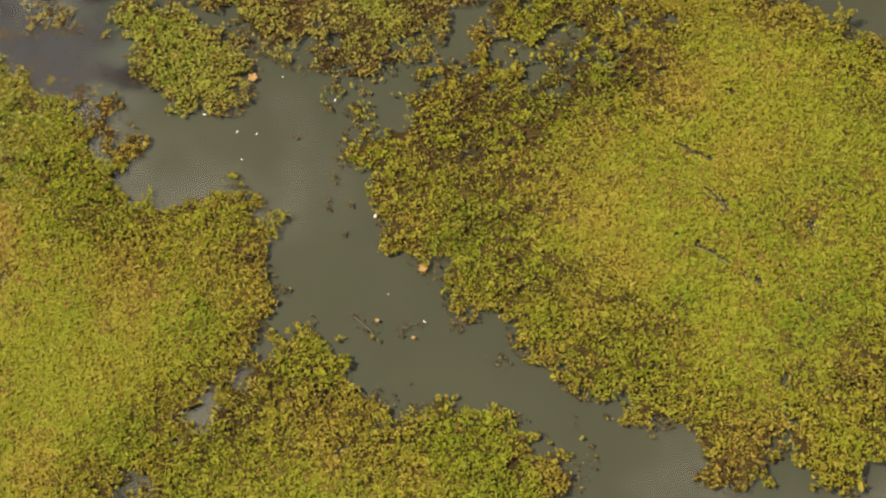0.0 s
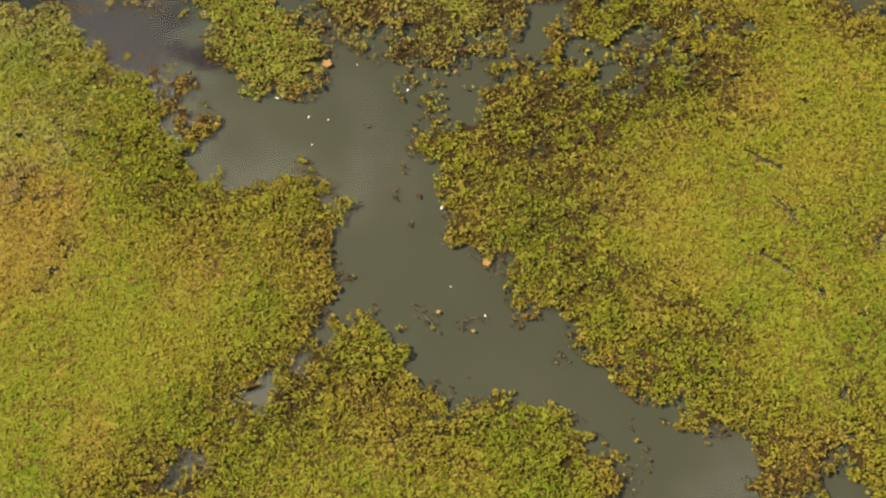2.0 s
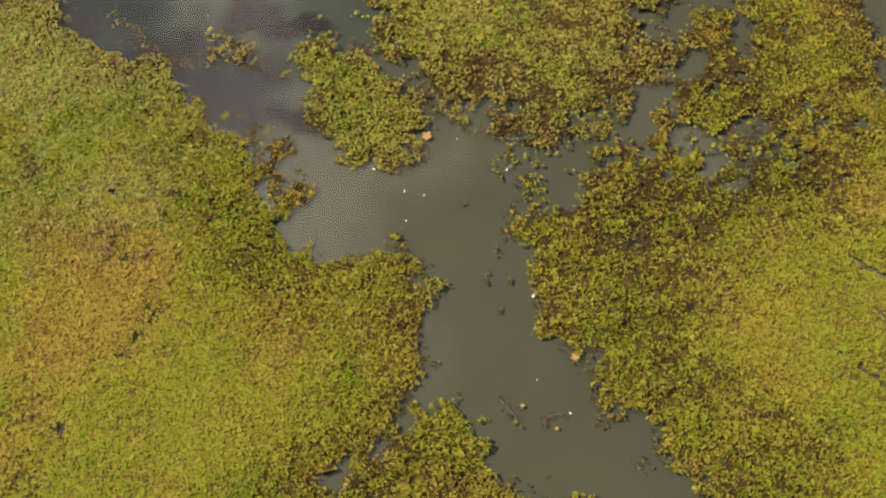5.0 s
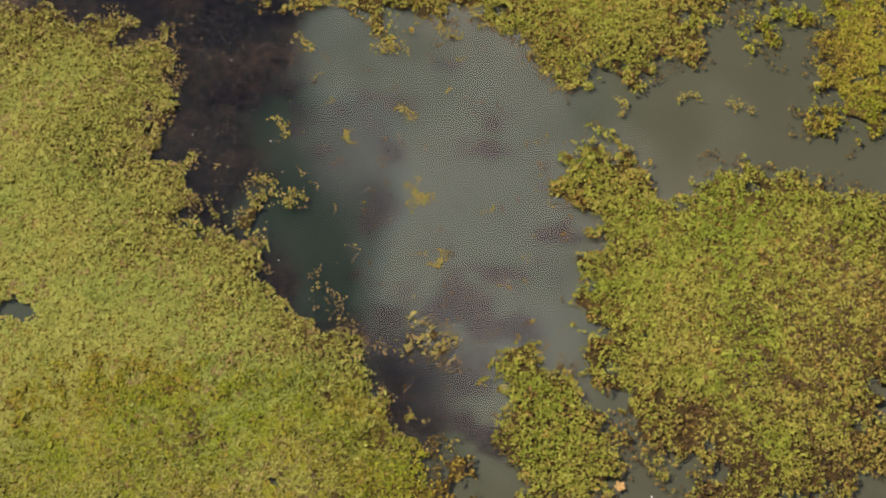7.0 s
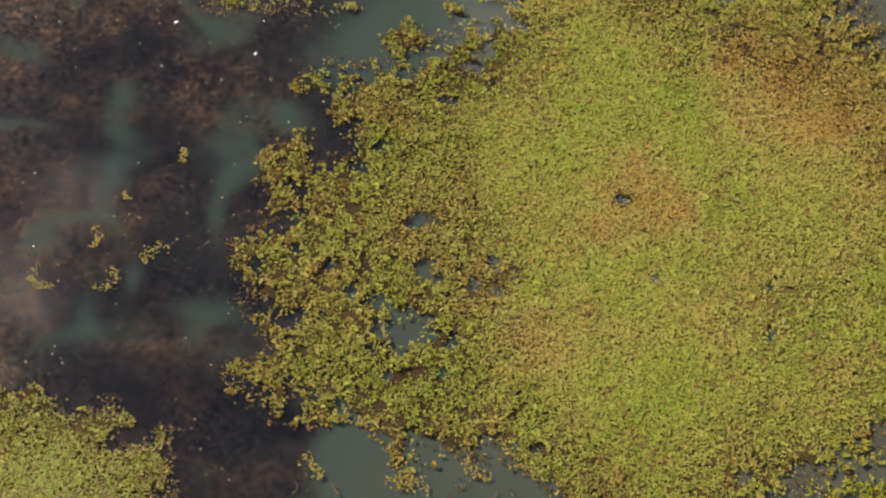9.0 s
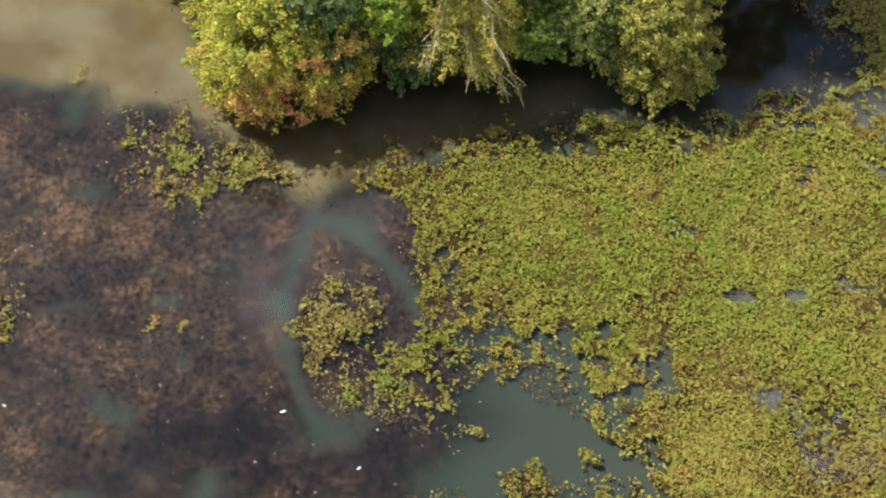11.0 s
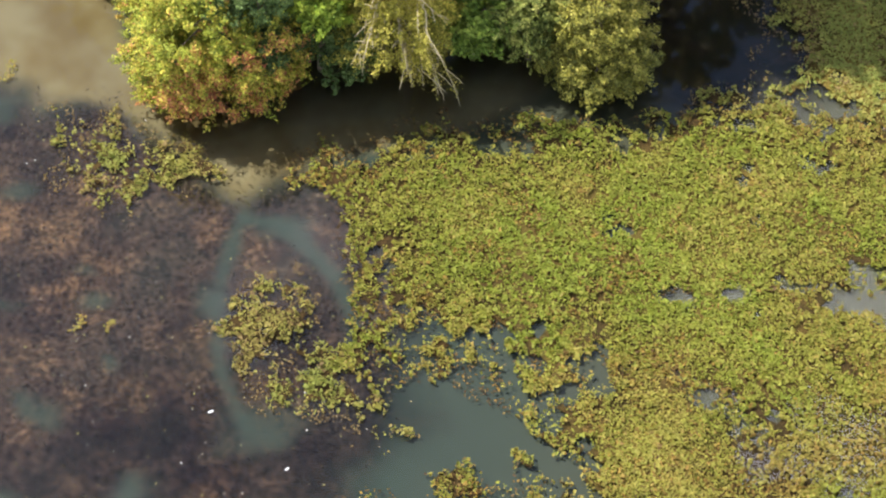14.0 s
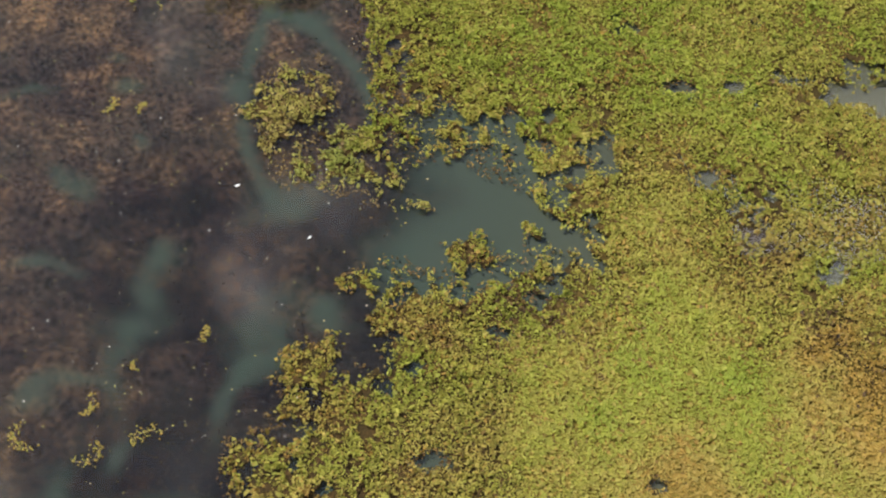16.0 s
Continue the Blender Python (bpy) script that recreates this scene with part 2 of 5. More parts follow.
def turned(rng, n, tilt):
    """n frames with a random heading and a tilt about the vertical: along, across, normal."""
    head = rng.rand(n) * 2 * np.pi
    nx, ny = rng.randn(n) * tilt, rng.randn(n) * tilt  # tilt: one number, or one for each
    normal = np.stack([nx, ny, np.ones(n)], 1)
    normal /= np.linalg.norm(normal, axis=1)[:, None]
    along = np.stack([np.cos(head), np.sin(head), np.zeros(n)], 1)
    along -= normal * (along * normal).sum(1)[:, None]
    along /= np.linalg.norm(along, axis=1)[:, None]
    return along, np.cross(normal, along), normal


def round_leaves(place, size, rng, tilt, width=0.8, fold=0.12, curl=0.0):
    """Broad leaves of six points, folded along the midrib and curled at the ends, some slim and some round."""
    n = len(place)
    width = width * (0.6 + 0.6 * rng.rand(n))[:, None]  # width, curl: one number, or one for each
    skew = 0.35 * rng.randn(n)[:, None]
    fold = fold * np.ones((n, 1)) + curl * (rng.rand(n)[:, None] - 0.35)
    ends = -0.6 * curl * rng.rand(2, n)[:, :, None]
    along, across, normal = turned(rng, n, tilt)
    s = size[:, None]
    shape = [(-1, 0, ends[0]), (-0.45 + 0.4 * skew, width * 0.85, fold), (0.4, width * 0.75, fold), (1, 0.4 * skew, ends[1]), (0.45 + 0.4 * skew, -width * 0.7, fold), (-0.5, -width * 0.8, fold)]
    verts = np.stack([place + s * (a * along + b * across + c * normal) for a, b, c in shape], 1).reshape(-1, 3)
    base = np.arange(n)[:, None] * 6
    faces = np.concatenate([base + [0, 3, 2, 1], base + [0, 5, 4, 3]])
    return verts, faces


# ---- water and bed ----
def sheet(name, z, material):
    """A sheet to the horizon, with small cells where the pond lies."""
    def steps(a, b):
        return np.concatenate([a - np.array([1500, 600, 200, 60, 20]), np.arange(a, b + 1, 4.0), b + np.array([20, 60, 200, 600, 1500])])
    gx, gy = np.meshgrid(steps(-76, 16), steps(8, 112), indexing="ij")
    index = np.arange(gx.size).reshape(gx.shape)
    faces = np.stack([index[:-1, :-1], index[1:, :-1], index[1:, 1:], index[:-1, 1:]], -1).reshape(-1, 4)
    return new(name, mesh_of(name, np.stack([gx, gy, np.full(gx.shape, z)], -1).reshape(-1, 3), faces, material))


# openings in the weed: x, y, half length, half width, turn
POOLS = [(-45.6, 67.3, 0.6, 0.6, 39), (-40.7, 64.2, 0.95, 0.95, 39), (-48.7, 64.6, 0.85, 0.42, 39), (-42.4, 60.1, 0.95, 0.9, 39), (-41.7, 57.5, 1.0, 0.85, 39), (-36.9, 62.0, 1.0, 0.8, 39),
         (-50.2, 65.4, 0.3, 0.35, 39), (-57.7, 68.7, 0.7, 0.5, 39), (-54.8, 66.3, 0.65, 0.3, 39), (-46.4, 63.1, 0.3, 0.4, 39), (-45.5, 57.2, 0.9, 0.35, 39), (-46.4, 71.4, 0.95, 0.6, 39),
         (-34.7, 53.2, 1.5, 1.0, 26), (-42.0, 58.9, 0.65, 1.2, 26), (-40.8, 56.3, 0.75, 1.9, 26), (-41.2, 54.3, 1.3, 0.36, 26), (-38.2, 53.4, 0.32, 0.9, 26), (-38.2, 60.1, 1.0, 1.0, 26),
         (-36.9, 59.0, 0.65, 0.65, 26), (-36.5, 61.8, 0.8, 0.65, 26), (-42.2, 53.2, 0.6, 0.6, 26), (-36.7, 57.8, 0.36, 2.1, 26), (-34.8, 51.7, 0.8, 0.5, 26), (-39.0, 51.1, 0.8, 1.4, 26),
         (-32.7, 51.2, 0.8, 1.0, 26), (-47.2, 60.4, 0.8, 0.4, 10), (-51.6, 62.0, 0.9, 0.25, 60), (-38.6, 50.4, 1.5, 0.6, 20)]
RINGS = [[(-47.5, 70.8), (-46.5, 68.9), (-45.6, 67.3), (-44.4, 66.1), (-43.3, 65.2), (-42.3, 64.8), (-41.2, 64.2)],
         [(-47.2, 70.7), (-46.3, 71.3), (-45.2, 71.3), (-43.7, 71.0), (-42.4, 70.6), (-41.4, 70.0), (-40.4, 68.6)]]
# dark weed that shows through the shallows: x, y, half length, half width, turn
BLOTCHES = [(-31.0, 46.4, 0.9, 1.1, 20), (-28.7, 47.2, 0.8, 0.7, 20), (-30.2, 44.3, 0.8, 1.2, 20), (-31.2, 50.3, 0.8, 0.5, 20), (-26.6, 45.2, 0.4, 0.25, 20), (-24.3, 45.5, 0.45, 1.4, 20), (-23.3, 43.7, 0.5, 0.8, 20),
            (-20.4, 47.4, 0.9, 0.7, 20), (-23.6, 40.8, 0.4, 0.2, 20), (-19.0, 42.2, 0.6, 0.4, 20), (-19.5, 40.7, 0.8, 1.0, 20), (-20.3, 39.8, 0.8, 0.7, 20), (-22.0, 39.5, 0.5, 0.5, 20), (-20.7, 38.6, 0.9, 0.5, 20),
            (-28.1, 46.1, 0.35, 0.4, 20), (-25.8, 44.7, 0.25, 0.25, 20), (-26.4, 47.4, 0.25, 0.2, 20), (-18.1, 43.0, 0.5, 0.3, 20), (-17.3, 45.0, 0.4, 0.4, 20), (-20.0, 38.0, 1.2, 1.2, 6), (-17.5, 36.6, 0.9, 0.6, 150), (-18.4, 40.4, 1.4, 0.6, 6)]
WEED_ZONE = [(-62.3, 66.6), (-57.5, 70.5), (-56.8, 70.1), (-56.2, 70.7), (-54.8, 71.8), (-53.6, 71.4), (-51.9, 72.1), (-49.7, 71.9), (-48.7, 71.4), (-48, 72.4), (-47.7, 73.4), (-45.7, 74.2), (-42.7, 73.8), (-40.2, 70.8), (-40.9, 70.3), (-38.4, 68.4), (-36.9, 67.3), (-37.1, 65.9), (-37.5, 64.9), (-36.7, 64), (-36.3, 63.8), (-34.3, 63.6), (-33.5, 60.2), (-33.8, 58.3), (-33.2, 56), (-32.2, 54.4), (-31.4, 50.9), (-32.2, 49.5), (-31.3, 50.5), (-31.7, 48), (-29.7, 45), (-29, 41.9), (-27.4, 41.5), (-31, 40.2), (-37.5, 40.2), (-47.4, 44.3), (-57.7, 49.7), (-68.8, 57.9)]
WEED_SHALLOW = [(-30, 49.1), (-22.6, 52.2), (-18.7, 49.8), (-15.5, 41), (-17.3, 39.2), (-18.3, 36.3), (-20.4, 36.5), (-21.3, 38.4), (-23.2, 40.6), (-27.5, 44)]
WEED_NOOK = [(-22.5, 39.1), (-18.3, 39.9), (-17.5, 38), (-18.7, 36.4), (-20.2, 35.9), (-21.4, 37.7)]
WEED_STRIP = [(-37.2, 50.6), (-30.7, 52.9), (-29.1, 48), (-30, 45.8), (-27.9, 43.9), (-28.7, 41.6), (-26.9, 41), (-25.6, 39.3), (-22.7, 39.3), (-21.1, 38.5), (-18.5, 36.9), (-19, 35.9), (-20.4, 36), (-22.1, 37.7), (-26.1, 38.6), (-31.1, 42), (-32.5, 42.8), (-32.3, 46.3)]
TEAL = [(-32.9, 47.2), (-30.5, 48.8), (-27.7, 47.8), (-24.9, 46.7), (-23.2, 43.4), (-22.6, 40.4), (-22.5, 38.6), (-24.2, 38.9), (-26.7, 40.3), (-28.3, 42.5), (-30.5, 44.2)]
TAN = [(-71.2, 74.4), (-65.8, 78.8), (-59.7, 76), (-55.7, 73.8), (-51.2, 74), (-49.2, 75), (-46.3, 77.4), (-45.7, 76.7), (-46.9, 74.9), (-48, 72.5), (-48.2, 71.4), (-48.9, 71.3), (-51, 71.5), (-54.1, 71.3), (-56.8, 70.1), (-58.2, 70.3), (-62.7, 67)]
TAN_FOOT = [(-52.2, 72.3), (-49.1, 71.7), (-48.4, 71.9), (-47.2, 74.3), (-45.8, 76.8), (-44.0, 78.9), (-42.5, 81.4), (-42.8, 83.6), (-45.1, 83.6), (-50.7, 78.9), (-54.0, 74.2)]


def weed_and_shade(x, y):
    """How thickly drowned weed covers the bed, 0 to 1, with tree shade painted in as weed."""
    edge = inside(x, y, WEED_ZONE) + 1.0 * fractal(x, y, 3.0, 40, 5)
    thick = step(edge, -1.5, 1.2)
    bx, by = x + 0.6 * fractal(x, y, 2.0, 51, 2), y + 0.6 * fractal(x, y, 2.0, 52, 2)
    wisp = fractal(bx, by, 3.4, 50, 2) + 0.5 * fractal(bx, by, 1.3, 55, 2)
    thick = thick * (1 - 0.16 * step(wisp, 0.35, 1.0))
    for px, py, ra, rb, turn in POOLS:
        c, d = math.cos(radians(turn)), math.sin(radians(turn))
        u, v = ((bx - px) * c + (by - py) * d) / ra, ((by - py) * c - (bx - px) * d) / rb
        thick = thick * (0.26 + 0.74 * step(np.sqrt(u * u + v * v) + 0.3 * fractal(x, y, 0.8, 57, 2), 0.15, 1.65))
    for line in RINGS:
        ring = near_line(x, y, line) + 0.22 * fractal(x, y, 1.5, 60, 3)
        thick = thick * (0.12 + 0.88 * step(ring, 0.0, 0.5))
    spots = step(inside(x, y, WEED_SHALLOW), -0.5, 1.5) * step(fractal(x + 0.5 * fractal(x, y, 1, 71), y, 1.1, 70, 4), 0.3, 0.9) * 0.75
    for px, py, ra, rb, turn in BLOTCHES:
        c, d = math.cos(radians(turn)), math.sin(radians(turn))
        u, v = ((bx - px) * c + (by - py) * d) / ra, ((by - py) * c - (bx - px) * d) / rb
        spots = np.maximum(spots, 0.95 * (1 - step(np.sqrt(u * u + v * v) + 0.9 * fractal(x, y, 0.7, 58, 4), 0.5, 1.5)))
    nook = step(inside(x, y, WEED_NOOK) + 0.5 * fractal(x, y, 1.2, 75), -0.2, 0.8) * 0.8
    strip = step(inside(x, y, WEED_STRIP) + 1.3 * fractal(x, y, 2.0, 77, 5), -1.3, 0.9)
    # the trees' shade on the water, painted as a dark oval on the bed
    painted_shade = 0.85 * (1 - step(np.hypot(x + 38.8, (y - 91.5) / 1.4) + 0.6 * fractal(x, y, 2, 63), 4.0, 6.0))
    return np.maximum(np.maximum(np.maximum(thick, painted_shade), spots), np.maximum(nook, strip))


def depth_of(x, y):
    """Where the weed lies deep and dark, 0 to 1."""
    shore = near_line(x, y, [(-33, 46), (-35, 52), (-38.5, 57), (-40, 62)]) + 1.2 * fractal(x, y, 3, 79)
    mound = 0.7 + 0.3 * step(fractal(x, y, 3.4, 73, 3), -0.35, 0.3)
    return np.maximum(mound * (1 - step(shore, 2.5, 9.5)), np.maximum(step(inside(x, y, WEED_STRIP), -1.5, 0.5), step(x + 0.4 * (y - 50), -33.0, -30.0)))


def pond_bed():
    cell = 0.25
    xs, ys = np.arange(-72, 14, cell), np.arange(12, 106, cell)
    gx, gy = np.meshgrid(xs, ys, indexing="ij")
    # also carries the painted tree shade by the bank
    weed = weed_and_shade(gx, gy)
    clear = np.maximum(0.6 * step(inside(gx, gy, WEED_ZONE), -13, 0.5), step(inside(gx, gy, TEAL) + 0.9 * fractal(gx, gy, 2, 76, 4), -2.6, 1.0))
    clear = np.maximum(clear, 0.42 * step(inside(gx, gy, WEED_SHALLOW) + 0.8 * fractal(gx, gy, 3, 74, 2), -4.0, 2.0))
    tan = step(inside(gx, gy, TAN) + 0.6 * fractal(gx, gy, 2.4, 78, 3), -0.7, 0.4)
    tan = np.maximum(tan, 0.75 * step(inside(gx, gy, TAN_FOOT) + 0.5 * fractal(gx, gy, 2.0, 69, 3), -0.5, 0.6))
    weed, clear = weed * (1 - tan), clear * (1 - tan)
    deep = depth_of(gx, gy)
    gz = -0.16 + 0.03 * fractal(gx, gy, 2.5, 30) 
    rim = np.minimum(np.minimum(gx - xs[0], xs[-1] - gx), np.minimum(gy - ys[0], ys[-1] - gy))
    gz = gz * step(rim, 0, 9) - 0.8 * (1 - step(rim, 0, 9))
    index = np.arange(gx.size).reshape(gx.shape)
    faces = np.stack([index[:-1, :-1], index[1:, :-1], index[1:, 1:], index[:-1, 1:]], -1).reshape(-1, 4)
    verts = np.stack([gx, gy, gz], -1).reshape(-1, 3)
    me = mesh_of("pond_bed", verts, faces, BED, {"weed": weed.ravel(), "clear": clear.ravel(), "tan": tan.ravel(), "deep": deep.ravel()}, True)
    return tagged(new("pond_bed", me), "silty grey-green pond bed with dark weed", "pond bed", kind="structure")


tagged(sheet("water", 0.0, WATER), "murky grey-green pond water with faint sky reflection", "water", kind="structure")
tagged(sheet("ground", -0.75, BED), "silty ground under the pond", "ground", kind="structure")
pond_bed()


# ---- leaf mats ----
# patches of fresh growth, and of drying leaves: x, y, radius, shift of tone
FRESH = [(-18.5, 29.8, 1.8, -0.11), (-19.3, 32.9, 1.6, -0.09), (-21.9, 19.9, 3, -0.09), (-18.4, 19.1, 2.5, -0.08), (-16.1, 21.8, 2, -0.06), (-14.6, 36.4, 1.6, -0.11), (-4.9, 20.9, 2, -0.12), (-5.9, 22, 1.3, -0.09),
         (-11.3, 24, 1.2, -0.06), (-4.9, 31, 1.3, -0.09), (-4.5, 26.6, 1, -0.14), (0.9, 23.9, 2, -0.08), (7.9, 26.9, 2, -0.08), (8.3, 36.6, 2, -0.06), (-11.5, 47.2, 1.2, -0.08), (-11.9, 46.9, 1.3, -0.12), (-15.1, 42.8, 1.2, -0.1), (-13.4, 42, 1.5, -0.1), (-9.8, 44.2, 1.3, -0.08), (-11.2, 40.3, 1.1, -0.1), (-14.2, 40.3, 0.9, -0.1), (-9.3, 39.8, 0.8, -0.1),
         (2.5, 28.5, 3.5, -0.09), (8, 28, 4, -0.08), (8, 33, 3, -0.06)]
GREENEST = [(-10.2, 44.5, 1.5, -0.04), (-25.7, 37.9, 3, -0.04), (-23.8, 35.8, 2, -0.04), (-27.5, 70.1, 2.5, -0.06), (-23.5, 68.5, 1.6, -0.09), (-25.7, 60.5, 2.5, -0.03), (-15, 60.6, 2, -0.09), (-15.9, 57.5, 2, -0.06),
         (-23.5, 54.3, 1, -0.11), (-41.4, 74.6, 3, -0.08), (-28.5, 69.8, 2, -0.06), (-24.6, 69.4, 2, -0.08), (-24, 68.9, 0.9, -0.14), (-27.2, 70, 0.9, -0.1), (-25.8, 64.2, 1.2, -0.14), (-20.5, 65.1, 1.1, -0.14), (-17.8, 67.2, 1.3, -0.12), (-23.5, 54.2, 1, -0.12), (-24, 60.3, 1.2, -0.14), (-20.8, 56, 1.4, -0.1),
         (-16.3, 61.2, 1.5, -0.08), (-33, 60, 4, -0.1), (-29, 55, 3, -0.08), (-42.1, 78.9, 3, -0.08), (-39.3, 78.6, 2, -0.04)]
DRYING = [(-22.5, 28.2, 3, 0.15), (-24.3, 25.7, 2, 0.17), (-21.6, 30.2, 1.5, 0.14), (-22.7, 33.5, 1.5, 0.22), (-14.2, 28.6, 2, 0.07), (-13.5, 26.4, 1.6, 0.05), (-11.4, 21.9, 1.8, 0.14), (-8.5, 19.5, 2, 0.09), (3, 35.7, 2, 0.09), 
         (3.8, 21.4, 1.2, 0.22), (4.7, 32.9, 2, 0.12), (3.1, 31, 1.5, 0.07), (7.8, 23, 1.5, 0.24), (6.1, 21.4, 1, 0.19), (3, 20.1, 1, 0.30), (0.3, 28.3, 2, 0.03), (-4.8, 40.2, 1.5, 0.14), (-5, 43.5, 0.8, 0.26), 
         (-11.9, 37.5, 0.7, 0.36), (-24.4, 29.9, 1.4, 0.24), (-22.3, 29.4, 1.2, 0.24), (-23.8, 27.1, 1.6, 0.2), (-23.9, 24, 1.2, 0.3), (-24.3, 22.2, 1.2, 0.34)]
WITHERED = [(-10.7, 39, 0.7, 0.26), (-8.7, 36.7, 1, 0.21), (-6.6, 46.2, 0.9, 0.17), (-17.2, 34.2, 1, 0.34), (-20.1, 72.5, 3.3, 0.29), (-17.4, 70, 1.5, 0.27), (-22.4, 64.5, 1.5, 0.26), (-21.9, 59.5, 1.3, 0.14), 
         (-29.8, 62, 1.3, 0.12), (-27.6, 56.7, 1.2, 0.10), (-26.9, 58.8, 0.8, 0.21), (-24.2, 64, 1.3, 0.17), (-20.4, 70.7, 2, 0.17), (-22.7, 73.5, 1, 0.14), (-29.1, 67.7, 0.6, 0.17), (-45.9, 75.3, 0.9, 0.21), 
         (-44.5, 77.2, 0.8, 0.17), (-31.3, 86.4, 1.5, 0.15), (-19.6, 71.9, 1.6, 0.12), (-17.8, 70.4, 1, 0.1), (-22.6, 72.5, 1, 0.2), (-22.9, 64.3, 1.2, 0.2), (-23.5, 62.1, 0.8, 0.14), (-21, 63.9, 0.9, 0.16), (-24.3, 56.7, 1.1, 0.2)]

BROWN = [(2.5, 42.0, 2.6), (-17.0, 36.0, 1.0), (1.0, 38.3, 2.2), (-2.8, 30.5, 1.8), (-2.5, 27.8, 1.4), (-1.0, 41.0, 2.0), (-8.5, 45.5, 3.0), (-7.5, 41.0, 3.0), (-9.5, 38.7, 1.8), (-4.5, 32.0, 2.0), (-31.0, 67.8, 1.6), (-26.8, 33.0, 1.2),
         (-5, 33.8, 3.4), (-1, 36.0, 2.6), (-8.2, 37.0, 2.2), (-3.5, 40.8, 2.2), (-12.0, 22.5, 2.2), (2.7, 20.0, 1.8), (-12.0, 38.0, 1.0), (-6.8, 45.7, 2.0),
         (-16.8, 34.8, 1.2), (-17.4, 36.8, 0.7), (-26.4, 59.2, 1.2), (7.3, 24.0, 2.0), (-31.5, 67.0, 1.5), (-6.9, 45.9, 0.9), (-4.9, 43.3, 0.9), (-11.1, 39.1, 0.7), (-9.7, 38.6, 0.7), (-8.3, 41.6, 0.9), (-4, 40.6, 0.8), (-14.4, 45.4, 0.6), (-24.2, 23.2, 1.3), (-24.6, 21.2, 1.1), (-22.0, 33.1, 1.2), (-23.2, 72.6, 0.7), (-24.6, 57, 0.8), (5.7, 29.7, 1.2), (7.8, 30.9, 1.4), (2.2, 34.7, 1), (-2.5, 30.6, 0.8), (-2.6, 28.3, 1), (0, 26.4, 0.9), (1.8, 25.7, 0.8), (7.9, 25.6, 1), (9, 34.8, 1.2), (6.7, 38.5, 1.2)]
THIN = [(-40.3, 71.2, 1.8, 0.08), (-37.6, 72.6, 1.6, 0.14), (-42.3, 72.4, 1.0, 0.1), (-39.9, 76.6, 1.0, 0.1), (-5.0, 31.5, 1.6, 0.1), (-5, 34.2, 4.0, 0.16), (-1, 36.5, 3.0, 0.14), (-33.5, 62.5, 3.2, 0.10), (-31.5, 56.5, 3.0, 0.10), (-31.0, 67.5, 2.5, 0.16), (-37.5, 71.0, 2.6, 0.12), (-27, 55, 3.0, 0.10), (-6.8, 45.7, 2.0, 0.14), (-26.4, 59.4, 1.2, 0.14), (-39, 76.8, 0.8, 0.14), (-37, 78.6, 0.9, 0.14), (-23.7, 74.8, 0.8, 0.45), (-21.7, 77.3, 1.1, 0.4), (-30.9, 69.1, 1.2, 0.3), (-3.4, 32.4, 1.4, 0.12)]
SPARSE = [(-33.5, 56.7, 1.2, 0.1), (-31.8, 58.8, 0.8, 0.12), (-31.5, 54.8, 0.8, 0.1), (-29.6, 54.5, 0.8, 0.14), (-27.5, 58.3, 0.8, 0.12), (-27.0, 55.5, 0.8, 0.12), (-30.1, 52.0, 1, 0.12), (-26.5, 51.8, 1, 0.14),
          (-23.7, 52.5, 1, 0.14), (-18.2, 62.3, 1.5, 0.06), (-37.1, 47.6, 1, 0.18), (-2.9, 41.6, 1, 0.1), (-0.8, 38.3, 1.6, 0.1), (-4.3, 42.1, 0.6, 0.2), (-7.7, 38.7, 0.7, 0.2), (0.7, 41.2, 1.2, 0.15), (-7.1, 45.8, 0.6, 0.2), (-5.6, 44.4, 0.7, 0.24), (-8.3, 41.5, 0.5, 0.2), (-9.6, 39, 0.6, 0.2), (-13, 38.5, 0.6, 0.24), (-31.3, 56.9, 0.6, 0.2), (-30.5, 56.3, 0.6, 0.2), (-28.6, 55.2, 0.7, 0.2), (-26.9, 59.3, 0.5, 0.16)]
BARE = [(-26.7, 82.1, 1.1, 0.8), (-2.7, 36.9, 1.2, 0.12), (-13.9, 38.9, 0.7, 0.25), (-38.7, 70.1, 1, 0.1), (-42.1, 67.6, 0.8, 0.1), (-32.3, 69.3, 0.8, 0.16), (-35.9, 70.5, 1.2, 0.2), (-31.6, 83.2, 0.8, 0.14),
        (-38.2, 76.9, 0.6, 0.14), (-36.9, 78.4, 0.6, 0.16), (-32.3, 78.6, 1.0, 0.12), (-30.2, 80.4, 0.8, 0.14), (-37.2, 64.9, 0.8, 0.2)]
# where the growth is loose and coarse: x, y, radius, how much
LOOSE = [(-31.1, 57.8, 4, 0.9), (-34.3, 61.7, 3, 0.8), (-27.8, 53.6, 3, 0.8), (-24.4, 51.9, 3, 0.7), (-16.9, 62.9, 3, 0.5), (-31.2, 68.9, 2, 0.7), (-6.4, 29.4, 3, 0.8), (-3.3, 26.3, 3, 0.7), (-4.7, 33.7, 4, 0.9),
         (-0.4, 24.7, 2.5, 0.6), (-13.2, 28.2, 2, 0.5), (-10.1, 43.2, 4, 0.55), (-6.7, 38.8, 3, 0.9), (-1.8, 39.3, 4, 0.9), (-24.6, 31.3, 2, 0.3), (6.5, 27.5, 4, 0.4), (6, 34, 3, 0.3)]


